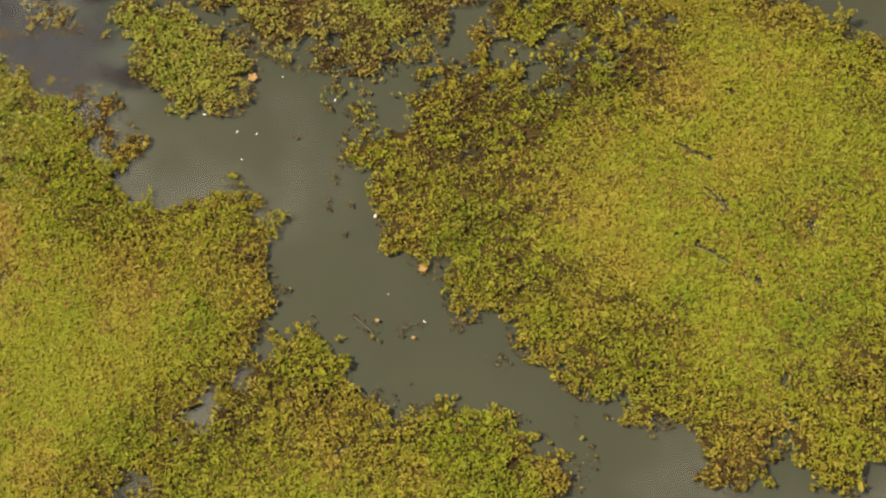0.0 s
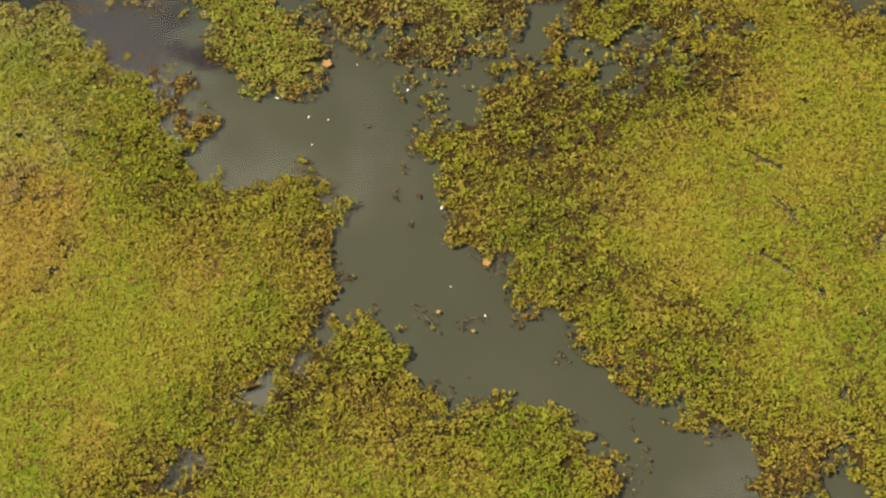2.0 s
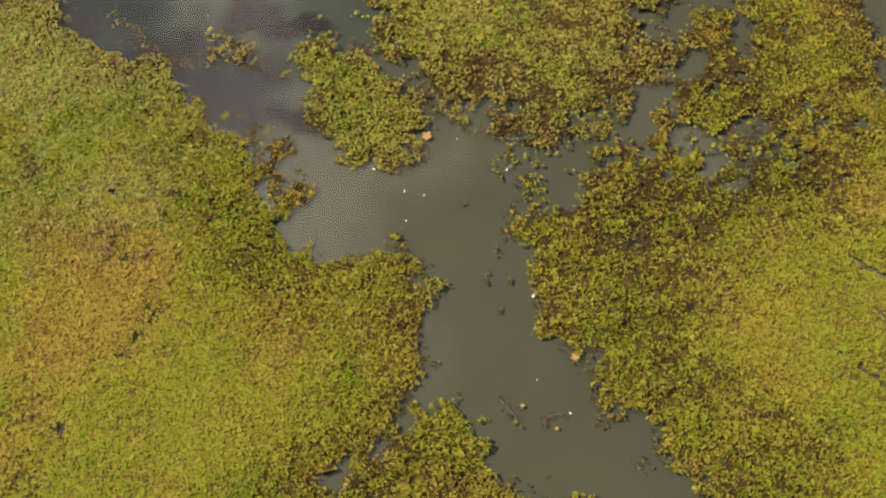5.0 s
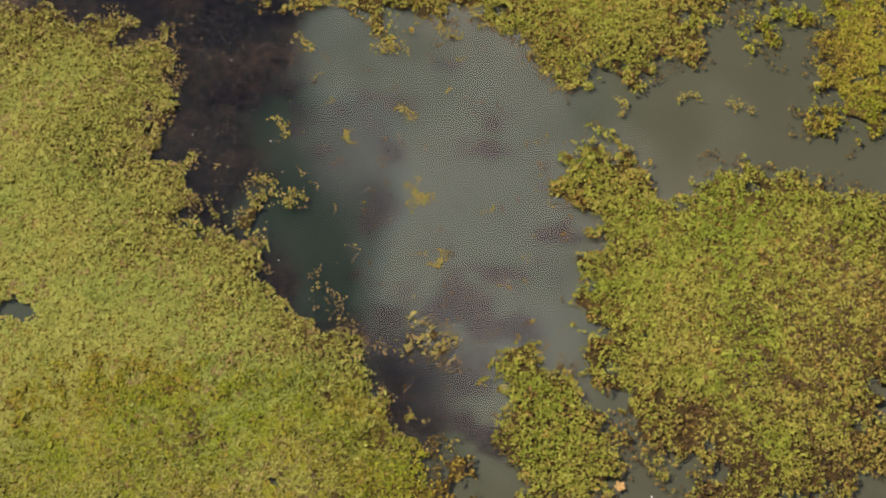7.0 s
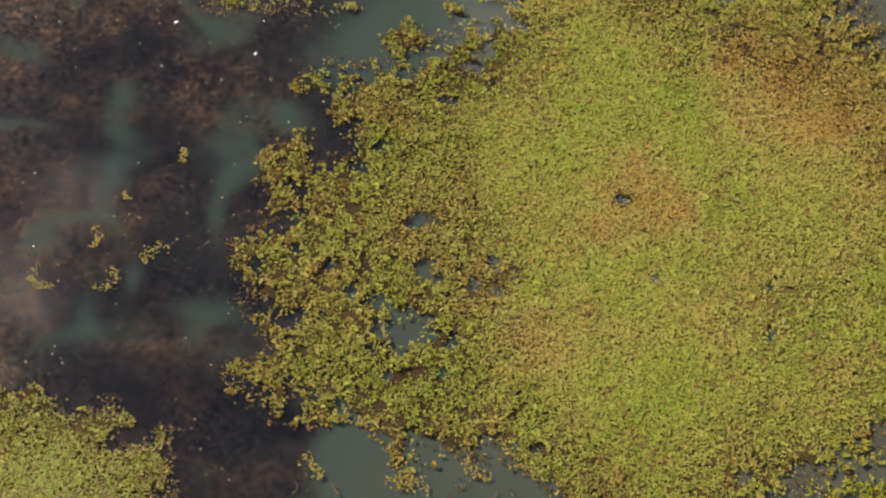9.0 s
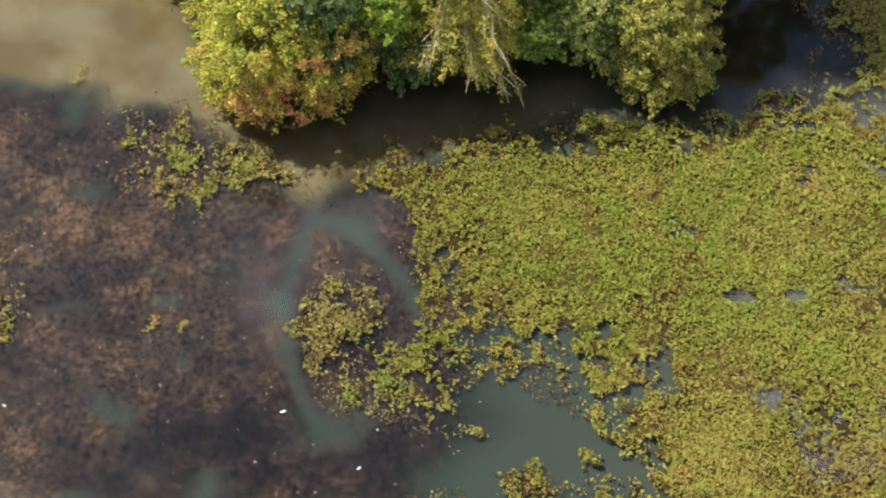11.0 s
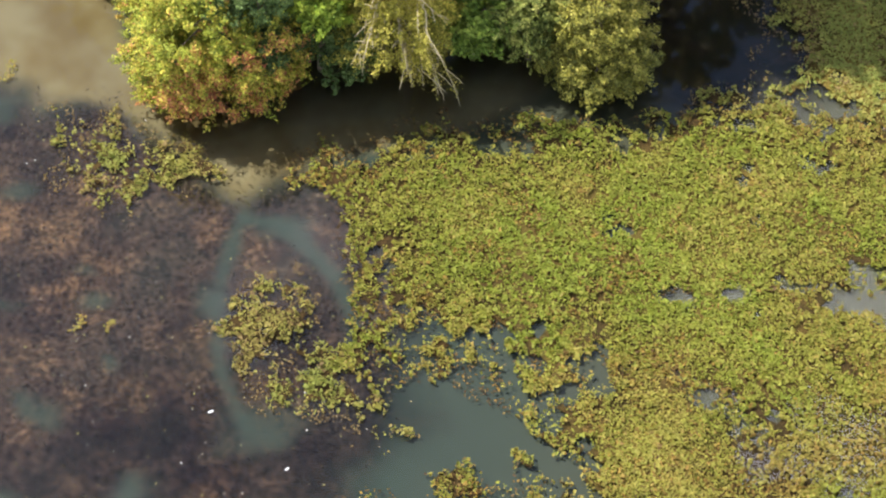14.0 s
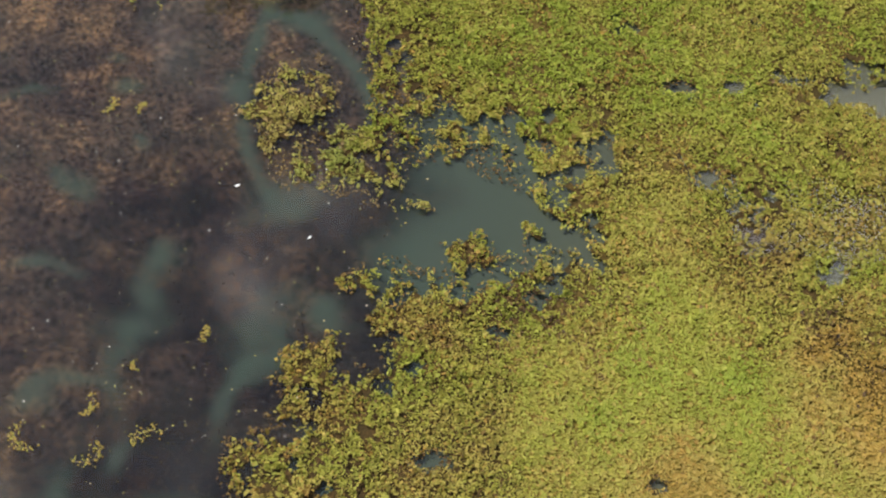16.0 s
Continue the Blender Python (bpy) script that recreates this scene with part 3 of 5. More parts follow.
# the loose western edge of the largest mat
LOOSE_EDGE = [(-31.4, 68.2), (-31.6, 65.7), (-29.7, 63.7), (-28.5, 62.1), (-27.1, 60.3), (-26.1, 58.5), (-25.4, 56.8), (-24.9, 55), (-24.8, 53.6), (-23.3, 53), (-24.1, 50.2), (-28.2, 49), (-33.1, 49), (-37.7, 52.2), (-38.6, 59.9), (-37.5, 66)]

# where a mat has sunk just under the surface
SUNK = [(-24.7, 77.4, 2.4), (-26.0, 75.0, 1.6)]


def tone_at(x, y, base):
    """The tone of the growth, green to withered, and how dry it is, 0 to 1."""
    tone = base + 0.13 * fractal(x, y, 6.0, 80, 3) + 0.15 * fractal(x, y, 2.4, 86, 2) + 0.14 * fractal(x, y, 1.2, 84, 4)
    dry = 0.0
    wx, wy = x + 0.7 * fractal(x, y, 1.7, 87, 3), y + 0.7 * fractal(x, y, 1.7, 88, 3)
    for cx, cy, r, shift in FRESH + GREENEST + DRYING + WITHERED:
        near = shift * np.exp(-(((wx - cx) ** 2 + (wy - cy) ** 2) / r**2))
        tone = tone + near
        dry = dry + np.maximum(near, 0) / 0.28
    return tone, np.clip(dry, 0, 1)


def leaf_mat(outline, label, seed, cover=1.0, base=0.32, rough=0.5, holes=(), density=270, size=0.064, cracks=(), leaf=None, loose=0.0):
    """A floating mat: a thatch of dead stems and the leaves above it, inside a ragged outline with gaps."""
    rng = np.random.RandomState(seed)
    pts = np.array(outline)
    (x0, y0), (x1, y1) = pts.min(0) - 0.8, pts.max(0) + 0.8

    def margin(x, y):
        return inside(x, y, outline) + rough * fractal(x, y, 1.5, 90, 3) * 0.8 + 0.5 * fractal(x, y, 0.55, 95, 3) - 0.05

    def field(x, y, s):
        """The margin's distance, cut by holes and cracks."""
        for hx, hy, ra, rb, turn in holes:
            c, d = math.cos(radians(turn)), math.sin(radians(turn))
            u, v = ((x - hx) * c + (y - hy) * d) / ra, ((y - hy) * c - (x - hx) * d) / rb
            s = np.minimum(s, 2.5 * ((np.sqrt(u * u + v * v) - 0.75) * min(ra, rb) + min(0.3, 0.5 * min(ra, rb)) * fractal(x, y, 0.55, 97, 3)))
        for line, wide in cracks:
            s = np.minimum(s, 5 * (near_line(x, y, line) - wide + 0.12 * fractal(x, y, 0.9, 98, 3)))
        return s

    def vigour(x, y, e):
        """How dense and low the growth is, 0 to 1: most in the middle of a mat."""
        v = np.minimum(1, (1 - loose) * step(e + 1.5 * fractal(x, y, 4.5, 115, 3), 0.3, 4.6))
        for cx, cy, r, much in LOOSE:
            v = v * (1 - much * np.exp(-(((x - cx) ** 2 + (y - cy) ** 2) / r**2)))
        return v * (1 - 0.9 * step(inside(x, y, LOOSE_EDGE) + 0.6 * fractal(x, y, 1.3, 116, 3), -0.4, 0.5))

    def gaps(x, y, e, fine=True):
        """Above 0 where leaves grow: thinner toward the edge and where the cover is low."""
        g = 0.5 * fractal(x, y, 0.17, 100, 2) + 0.6 * fractal(x, y, 0.34, 101, 2) + 0.7 * fractal(x, y, 0.8, 102, 2) + 0.5 * fractal(x, y, 2.8, 104, 2)
        if fine:
            g = g - (1.8 - 1.2 * vigour(x, y, e)) * step(fractal(x, y, 0.26, 103, 1) + 0.35 * fractal(x, y, 1.8, 105, 2), 0.85, 1.2)
        local = cover
        for cx, cy, r, loss in THIN + SPARSE + BARE:
            local = local - loss * np.exp(-(((x - cx) ** 2 + (y - cy) ** 2) / r**2))
        return g + 3.2 * local - 2.44 + 0.68 * step(e, 0.0, 2.4) + 0.5 * vigour(x, y, e)

    thing = new("floating_leaf_mat")
    thing.location = (*pts.mean(0), 0)
    tagged(thing, label, "aquatic plant", group="floating leaf mats")
    origin = np.array([*pts.mean(0), 0])
    # thatch
    cell = 0.24
    gx, gy = np.meshgrid(np.arange(x0, x1, cell), np.arange(y0, y1, cell), indexing="ij")
    e = margin(gx, gy)
    ok = (field(gx, gy, e) > 0.12) & (gaps(gx, gy, e, False) > -0.3)
    ok = ok[:-1, :-1] & ok[1:, :-1] & ok[1:, 1:] & ok[:-1, 1:]
    index = np.arange(gx.size).reshape(gx.shape)
    faces = np.stack([index[:-1, :-1], index[1:, :-1], index[1:, 1:], index[:-1, 1:]], -1)[ok]
    gz = 0.015 + 0.03 * rng.rand(*gx.shape)
    for cx, cy, r in SUNK:
        gz = gz - 0.05 * step(r - np.hypot(gx - cx, gy - cy) + 1.1 * fractal(gx, gy, 1.6, 119, 4), -0.6, 1.0)
    wob = (rng.rand(2, *gx.shape) - 0.5) * cell * 0.5
    verts = np.stack([gx + wob[0], gy + wob[1], gz], -1).reshape(-1, 3)
    used, faces = np.unique(faces, return_inverse=True)
    strong = vigour(gx, gy, e).ravel()[used]
    part("thatch", mesh_of("thatch", verts[used] - origin, faces.reshape(-1, 4), THATCH, {"strong": strong}), thing, "brown tangle of dead stems and roots", "stuff")
    # leaves
    n = int((x1 - x0) * (y1 - y0) * density)
    x, y = rng.uniform(x0, x1, n), rng.uniform(y0, y1, n)
    e = margin(x, y)
    s = field(x, y, e)
    keep = s > 0
    x, y, s, e = x[keep], y[keep], s[keep], e[keep]
    g = gaps(x, y, e)
    keep = rng.rand(len(x)) < np.where(g > 0, 0.4 + 0.6 * step(g, 0.0, 0.5), 0.22 * step(g, -0.7, 0.0))
    x, y, s, e = x[keep], y[keep], s[keep], e[keep]
    strong = vigour(x, y, e)
    lift = 0.05 + (0.14 - 0.11 * strong) * np.clip(fractal(x, y, 0.5, 110, 2), -0.5, 1) + 0.05 * step(s, 0, 1.5)
    z = np.maximum(0.02, lift + rng.rand(len(x)) * 0.05 * (1.2 - strong))
    for cx, cy, r in SUNK:
        low = step(r - np.hypot(x - cx, y - cy) + 1.1 * fractal(x, y, 1.6, 119, 4), -0.3, 1.2)
        z = np.where(rng.rand(len(x)) < 0.9 * low - 0.25, -0.02 - 0.05 * low * rng.rand(len(x)), z)
    sizes = size * np.exp(0.32 * rng.randn(len(x)) + 0.16 * fractal(x, y, 0.9, 112, 3)) * (0.9 + 0.04 * strong)
    tilt = 0.54 - 0.26 * strong
    tone, dry = tone_at(x, y, base)
    tone = tone - 0.04 * strong + rng.randn(len(x)) * (0.055 - 0.02 * strong)
    for cx, cy, r in SUNK:
        tone = tone + 0.25 * step(r - np.hypot(x - cx, y - cy), -0.5, 1.0)
    tone = np.minimum(tone, 0.57 + 0.16 * dry) + 0.42 * (1 - step(s, 0.0, 0.9)) * (rng.rand(len(x)) < 0.3) + 0.3 * (rng.rand(len(x)) < 0.07 - 0.06 * strong)
    dead = sum(np.exp(-(((x - cx) ** 2 + (y - cy) ** 2) / r**2)) for cx, cy, r in BROWN)
    patchy = 0.5 + 0.9 * fractal(x, y, 0.55, 118, 3)
    # rusty clumps in the loose margin, soft brown drifts in the dense middle
    rust = step(fractal(x, y, 0.6, 121, 3) + 0.5 * fractal(x, y, 2.2, 122, 2), 0.2, 0.9) * (1 - strong)
    tone = np.where(rng.rand(len(x)) < 0.45 * rust, rng.uniform(0.7, 0.9, len(x)), tone)
    drift = step(fractal(x, y, 1.6, 123, 4) + 0.4 * fractal(x, y, 5.0, 124, 2), 0.2, 0.9) * (0.35 + 0.65 * strong)
    tone = np.where(rng.rand(len(x)) < 0.65 * drift, np.minimum(0.78, tone + rng.uniform(0.12, 0.34, len(x))), tone)
    mottle = step(fractal(x, y, 0.42, 125, 2) + 0.6 * fractal(x, y, 1.9, 126, 2), 0.3, 0.8) * strong
    tone = np.where(rng.rand(len(x)) < 0.42 * mottle, rng.uniform(0.7, 0.88, len(x)), tone - 0.05 * strong * (1 - mottle))
    tone = np.where(rng.rand(len(x)) < 0.65 * np.clip(dead, 0, 1) * patchy * (1 - 0.4 * strong), rng.uniform(0.83, 1.0, len(x)), tone)
    # a fringe of dead leaves awash round the edge
    n = int((x1 - x0) * (y1 - y0) * 60)
    fx, fy = rng.uniform(x0, x1, n), rng.uniform(y0, y1, n)
    f = field(fx, fy, margin(fx, fy))
    keep = (np.abs(f + 0.1) < 0.36) & (fractal(fx, fy, 1.1, 120, 3) > 0.02 + 0.5 * np.abs(f))
    fx, fy = fx[keep], fy[keep]
    x, y, z = np.concatenate([x, fx]), np.concatenate([y, fy]), np.concatenate([z, rng.uniform(0.004, 0.03, len(fx))])
    sizes = np.concatenate([sizes, size * rng.uniform(0.5, 1.1, len(fx))])
    tone = np.concatenate([tone, rng.uniform(0.74, 1.0, len(fx))])
    tilt, calm = np.concatenate([tilt, np.full(len(fx), 0.4)]), np.concatenate([strong, np.zeros(len(fx))])
    verts, faces = round_leaves(np.stack([x, y, z], 1) - origin, sizes, rng, tilt, (0.62 + 0.1 * calm)[:, None], 0.1, (0.66 - 0.3 * calm)[:, None])
    part("leaves", mesh_of("leaves", verts, faces, leaf or MAT_LEAF, {"tone": np.repeat(tone, 6), "calm": np.repeat(0.85 * calm, 6)}), thing, "crowded lime to ochre leaves", "stuff")
    return thing


leaf_mat([(-42.2, 47.4), (-37.9, 47.8), (-36.3, 48.6), (-35.1, 48.3), (-35, 47.3), (-34.3, 47.6), (-34, 48.4), (-33.3, 47.2), (-33.8, 46.6), (-32.7, 46), (-32.5, 45.4), (-33.2, 44.9), (-33.1, 44.3), (-32.4, 43.4), (-32.8, 42.8), (-30.8, 43.5), (-30.5, 43), (-30.8, 42.7), (-29.9, 42), (-29.8, 41.1), (-28, 40.9), (-27.3, 40.9), (-26.6, 40.4), (-26.4, 39.4), (-25.6, 39.2), (-24.6, 38.9), (-22.9, 38.8), (-21.3, 38.4), (-21.7, 37.8), (-20.7, 36.8), (-20.2, 35.9), (-19.4, 36), (-18.6, 36.6), (-20.1, 30.6), (-28.6, 27.6), (-36.5, 29), (-44.3, 43.4)],
         "broad lime-green leaf mat beside dark weedy water", 1, 1.03, 0.26, leaf=PALE_LEAF, holes=[(-34.1, 35.5, 0.8, 0.45, 10), (-27.9, 34.5, 0.3, 0.2, 30), (-23.2, 32.5, 0.35, 0.2, 140)])
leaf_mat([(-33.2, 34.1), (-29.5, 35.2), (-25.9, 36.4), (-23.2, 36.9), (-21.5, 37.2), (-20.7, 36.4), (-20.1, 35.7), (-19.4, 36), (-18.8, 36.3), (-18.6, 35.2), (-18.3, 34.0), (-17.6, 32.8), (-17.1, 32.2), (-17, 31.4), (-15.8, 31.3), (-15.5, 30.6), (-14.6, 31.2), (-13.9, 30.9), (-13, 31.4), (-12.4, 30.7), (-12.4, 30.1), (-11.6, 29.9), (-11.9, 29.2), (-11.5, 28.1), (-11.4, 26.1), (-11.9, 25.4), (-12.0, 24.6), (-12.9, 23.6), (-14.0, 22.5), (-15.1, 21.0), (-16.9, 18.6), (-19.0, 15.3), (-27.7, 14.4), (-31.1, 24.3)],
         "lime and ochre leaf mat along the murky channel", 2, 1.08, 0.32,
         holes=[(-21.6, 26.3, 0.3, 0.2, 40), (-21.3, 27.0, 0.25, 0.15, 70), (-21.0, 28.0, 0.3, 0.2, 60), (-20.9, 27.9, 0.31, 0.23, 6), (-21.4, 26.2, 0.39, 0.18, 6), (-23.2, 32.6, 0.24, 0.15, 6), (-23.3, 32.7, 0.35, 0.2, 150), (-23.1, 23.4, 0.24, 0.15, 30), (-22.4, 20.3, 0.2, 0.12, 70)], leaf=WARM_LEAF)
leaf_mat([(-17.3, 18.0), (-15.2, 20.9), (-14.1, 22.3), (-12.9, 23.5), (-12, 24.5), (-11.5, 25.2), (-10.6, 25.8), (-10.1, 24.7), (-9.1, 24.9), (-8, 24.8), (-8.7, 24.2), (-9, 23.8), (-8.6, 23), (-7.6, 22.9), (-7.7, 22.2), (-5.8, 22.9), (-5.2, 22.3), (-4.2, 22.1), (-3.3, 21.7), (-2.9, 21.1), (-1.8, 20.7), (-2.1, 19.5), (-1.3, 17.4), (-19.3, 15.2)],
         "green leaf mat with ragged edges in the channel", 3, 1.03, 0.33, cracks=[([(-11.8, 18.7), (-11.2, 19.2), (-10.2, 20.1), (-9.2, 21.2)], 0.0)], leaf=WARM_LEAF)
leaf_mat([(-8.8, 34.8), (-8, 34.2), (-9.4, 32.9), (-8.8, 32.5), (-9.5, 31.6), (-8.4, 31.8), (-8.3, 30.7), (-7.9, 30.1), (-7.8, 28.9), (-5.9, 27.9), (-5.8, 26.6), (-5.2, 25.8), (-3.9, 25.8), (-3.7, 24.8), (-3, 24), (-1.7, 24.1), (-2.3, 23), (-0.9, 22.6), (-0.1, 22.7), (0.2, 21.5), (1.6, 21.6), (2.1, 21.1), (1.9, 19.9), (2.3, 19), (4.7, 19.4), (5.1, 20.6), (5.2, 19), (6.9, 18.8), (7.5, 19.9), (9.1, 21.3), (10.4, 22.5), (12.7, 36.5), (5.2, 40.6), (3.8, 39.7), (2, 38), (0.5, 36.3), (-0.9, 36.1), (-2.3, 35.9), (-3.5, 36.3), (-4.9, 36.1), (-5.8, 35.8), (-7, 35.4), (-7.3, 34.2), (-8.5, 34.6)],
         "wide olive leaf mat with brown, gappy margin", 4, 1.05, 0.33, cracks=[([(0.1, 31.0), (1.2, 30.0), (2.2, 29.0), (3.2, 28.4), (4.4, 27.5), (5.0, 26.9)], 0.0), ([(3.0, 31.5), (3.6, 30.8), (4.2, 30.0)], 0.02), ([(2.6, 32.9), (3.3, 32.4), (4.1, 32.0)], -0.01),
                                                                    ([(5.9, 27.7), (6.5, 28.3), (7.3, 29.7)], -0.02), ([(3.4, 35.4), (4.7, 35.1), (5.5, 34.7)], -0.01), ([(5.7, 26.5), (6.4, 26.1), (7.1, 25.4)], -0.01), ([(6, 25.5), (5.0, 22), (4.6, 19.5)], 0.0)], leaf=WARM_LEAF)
leaf_mat([(-18.5, 48), (-17.6, 49.7), (-16.3, 49), (-15.2, 48.7), (-14.3, 47.5), (-13.9, 47.9), (-13.5, 49.1), (-12, 50.2), (-10.9, 49.9), (-9.9, 50.2), (-8.4, 49.9), (-7.1, 50), (-5.2, 49.5), (-3.6, 48.2), (-2.7, 46.7), (-2.8, 45.9), (-2.2, 45), (-3.2, 43.9), (-4.3, 42.5), (-4.8, 41.7), (-3.3, 42.2), (-3, 41.1), (-3.8, 39.8), (-5.9, 37.9), (-5.6, 36.4), (-6.8, 36.9), (-8.1, 35.3), (-9.8, 35.1), (-9.5, 36.4), (-10.4, 36.6), (-10.1, 37.5), (-10.7, 38.3), (-11.4, 37), (-12.1, 37.1), (-12.5, 38), (-13.3, 39), (-14.6, 39.4), (-15.6, 40.4), (-15.2, 41.2), (-16.3, 41.9), (-16.1, 43.2), (-16.6, 43.6), (-16.1, 44.6), (-16.9, 44.9), (-16.6, 45.8), (-17.8, 45.8)],
         "mottled green and brown leaf mat in open water", 5, 0.91, 0.25)
leaf_mat([(-18, 38.5), (-17.8, 39.7), (-17.3, 40.2), (-16.7, 40.1), (-16.2, 39.5), (-14.7, 39.2), (-14.4, 38.7), (-13.1, 37.9), (-12.4, 37.1), (-12.7, 36), (-12.8, 34.8), (-14.1, 34.7), (-15.6, 34.5), (-16.1, 35.3), (-17, 36.3), (-17.3, 37.1), (-16.9, 38)],
         "small rounded green leaf mat in the channel", 6, 1.1, 0.34, 0.3, loose=-3.0)
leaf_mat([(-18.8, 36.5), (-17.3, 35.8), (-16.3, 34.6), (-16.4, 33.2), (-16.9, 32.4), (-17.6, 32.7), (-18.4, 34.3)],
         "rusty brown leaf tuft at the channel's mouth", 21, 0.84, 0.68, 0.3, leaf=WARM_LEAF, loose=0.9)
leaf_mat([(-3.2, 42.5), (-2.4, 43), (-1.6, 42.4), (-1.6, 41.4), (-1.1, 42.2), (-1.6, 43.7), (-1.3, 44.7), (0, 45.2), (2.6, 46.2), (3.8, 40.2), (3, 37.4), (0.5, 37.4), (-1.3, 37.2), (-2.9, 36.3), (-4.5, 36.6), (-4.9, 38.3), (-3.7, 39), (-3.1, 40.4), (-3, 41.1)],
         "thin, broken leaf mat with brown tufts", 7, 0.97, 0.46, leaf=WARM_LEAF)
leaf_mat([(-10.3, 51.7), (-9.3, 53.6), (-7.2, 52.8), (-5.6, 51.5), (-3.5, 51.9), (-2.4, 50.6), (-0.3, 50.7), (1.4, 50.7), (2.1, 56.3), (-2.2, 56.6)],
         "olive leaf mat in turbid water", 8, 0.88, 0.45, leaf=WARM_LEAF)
leaf_mat([(-36.7, 59.7), (-34.5, 57.4), (-35.9, 56), (-32.2, 52.6), (-33.5, 52), (-32.8, 51.1), (-31.6, 50.8), (-30.4, 51.5), (-29.8, 50.7), (-28.8, 51.9), (-25.8, 50.2), (-25.6, 51.3), (-24.6, 52.1), (-23.9, 51.4), (-23.6, 52.7), (-18.8, 50.9), (-18.3, 51.9), (-16.4, 51.9), (-16.4, 53), (-15, 53.7), (-14.1, 56.5), (-11.1, 61.4), (-12.2, 65.8), (-16.3, 74.8), (-24.3, 74.5), (-28.8, 75.5), (-31.8, 75.3), (-33.2, 74.1), (-33, 72.9), (-34.2, 70.3), (-32.8, 70.1), (-33.7, 69.1), (-32.6, 68.2), (-33.6, 67), (-34.6, 68.1), (-35.1, 66.8), (-34.4, 65.9), (-36.1, 65), (-37.3, 63.2), (-35.7, 62.9), (-34.2, 61.4), (-34.7, 60.9), (-35.5, 61.6), (-36.4, 59.5)],
         "very large yellow-green leaf mat with small holes", 9, 0.91, 0.36, loose=0.15,
         holes=[(-30.1, 59.8, 0.8, 0.34, 50), (-29.0, 58.2, 0.55, 0.52, 26), (-28.4, 58.0, 0.35, 0.25, 0), (-27.0, 59.5, 0.24, 0.32, 26), (-26.3, 58.5, 0.2, 0.24, 26), (-31.4, 65.2, 0.55, 0.22, 26),
                (-34.5, 61.3, 0.32, 0.36, 26), (-21.5, 61.5, 0.2, 0.32, 26), (-23.9, 64.0, 0.3, 0.18, 26), (-33.0, 66.8, 0.62, 0.5, 26), (-27.2, 58.4, 0.2, 0.36, 26)], cracks=[([(-13.4, 71.0), (-13.2, 68.3), (-12.2, 65.9)], 0.12)])
leaf_mat([(-15, 69.1), (-13, 65.5), (-11.8, 61.1), (-10.3, 59.9), (-8.3, 60.1), (-4.7, 62.4), (-8.5, 76.1), (-15.8, 75)],
         "ochre leaf mat beyond a narrow crack", 10, 1.0, 0.42, cracks=[([(-13.4, 71.0), (-13.2, 68.3), (-12.2, 65.9)], 0.12)])
leaf_mat([(-47.9, 72.7), (-47.2, 73.8), (-47.5, 75.2), (-45.9, 75.6), (-45.6, 76.9), (-44.7, 78.2), (-43.4, 79.8), (-42.2, 80), (-41, 82), (-39.3, 83.4), (-37.6, 84.7), (-35.8, 87.1), (-33.4, 88.3), (-31.1, 89.4), (-28.2, 90), (-25.7, 85.9), (-27.6, 82.7), (-26.9, 80.4), (-25.3, 80.1), (-23.6, 80.3), (-20, 76.3), (-19.9, 72.4), (-22.4, 72.2), (-24.9, 73.4), (-28.2, 74.8), (-31.2, 75), (-33.1, 74.2), (-33.9, 74.3), (-35, 72.8), (-34.7, 71.4), (-35.5, 71.2), (-37.2, 72), (-37.8, 71.1), (-39.2, 70.9), (-40.2, 70.5), (-41.4, 70.7), (-42.6, 70.8), (-42.6, 71.7), (-43.8, 72.2), (-44.8, 73.1), (-46.7, 72.6)],
         "bright lime leaf mat below the wooded bank", 11, 0.885, 0.20, loose=0.6,
         holes=[(-33.1, 77.8, 0.85, 0.36, 39), (-31.6, 79.1, 0.5, 0.26, 39), (-30.3, 79.0, 0.26, 0.22, 39), (-42.5, 72.5, 0.46, 0.39, 39), (-34.0, 72.8, 0.95, 0.76, 39)], cracks=[([(-32.2, 78.6), (-30.2, 80.6), (-28.4, 82.0)], -0.02)])
leaf_mat([(-44.5, 66.6), (-45.2, 69.2), (-43.9, 69.9), (-42.5, 69.3), (-41.3, 68.6), (-39.7, 68.0), (-37.6, 68.1), (-36.6, 67.6), (-37.2, 66.7), (-38.7, 66.5), (-39.8, 66.2), (-41.0, 65.2), (-41.7, 65.3), (-41.4, 66.9), (-42.5, 65.6), (-43.4, 66.2)],
         "loose yellow-green leaf mat over dark weed", 12, 0.80, 0.30, 0.3, loose=0.8, leaf=PALE_LEAF)
leaf_mat([(-56.0, 69.5), (-55.7, 70.2), (-54.2, 69.3), (-54.7, 71.2), (-53.1, 71.2), (-52.3, 71.8), (-50.6, 72.2), (-50.0, 71.7), (-49.1, 71.5), (-50.1, 70.4), (-50.7, 69.6), (-50.8, 68.2), (-52.2, 68.0), (-53.1, 68.2), (-53.9, 67.9)],
         "thin pale green leaf mat over dark weed", 13, 0.76, 0.28, 0.5, loose=0.8, leaf=PALE_LEAF)
leaf_mat([(-56.1, 61.6), (-55.4, 63.2), (-54.8, 61.9), (-53.2, 61.4), (-52.4, 60.4), (-52.5, 59.5), (-53.5, 58.4), (-55.6, 56), (-60.9, 59.6)],
         "pale green leaf mat on dark water", 14, 0.80, 0.28, leaf=PALE_LEAF)
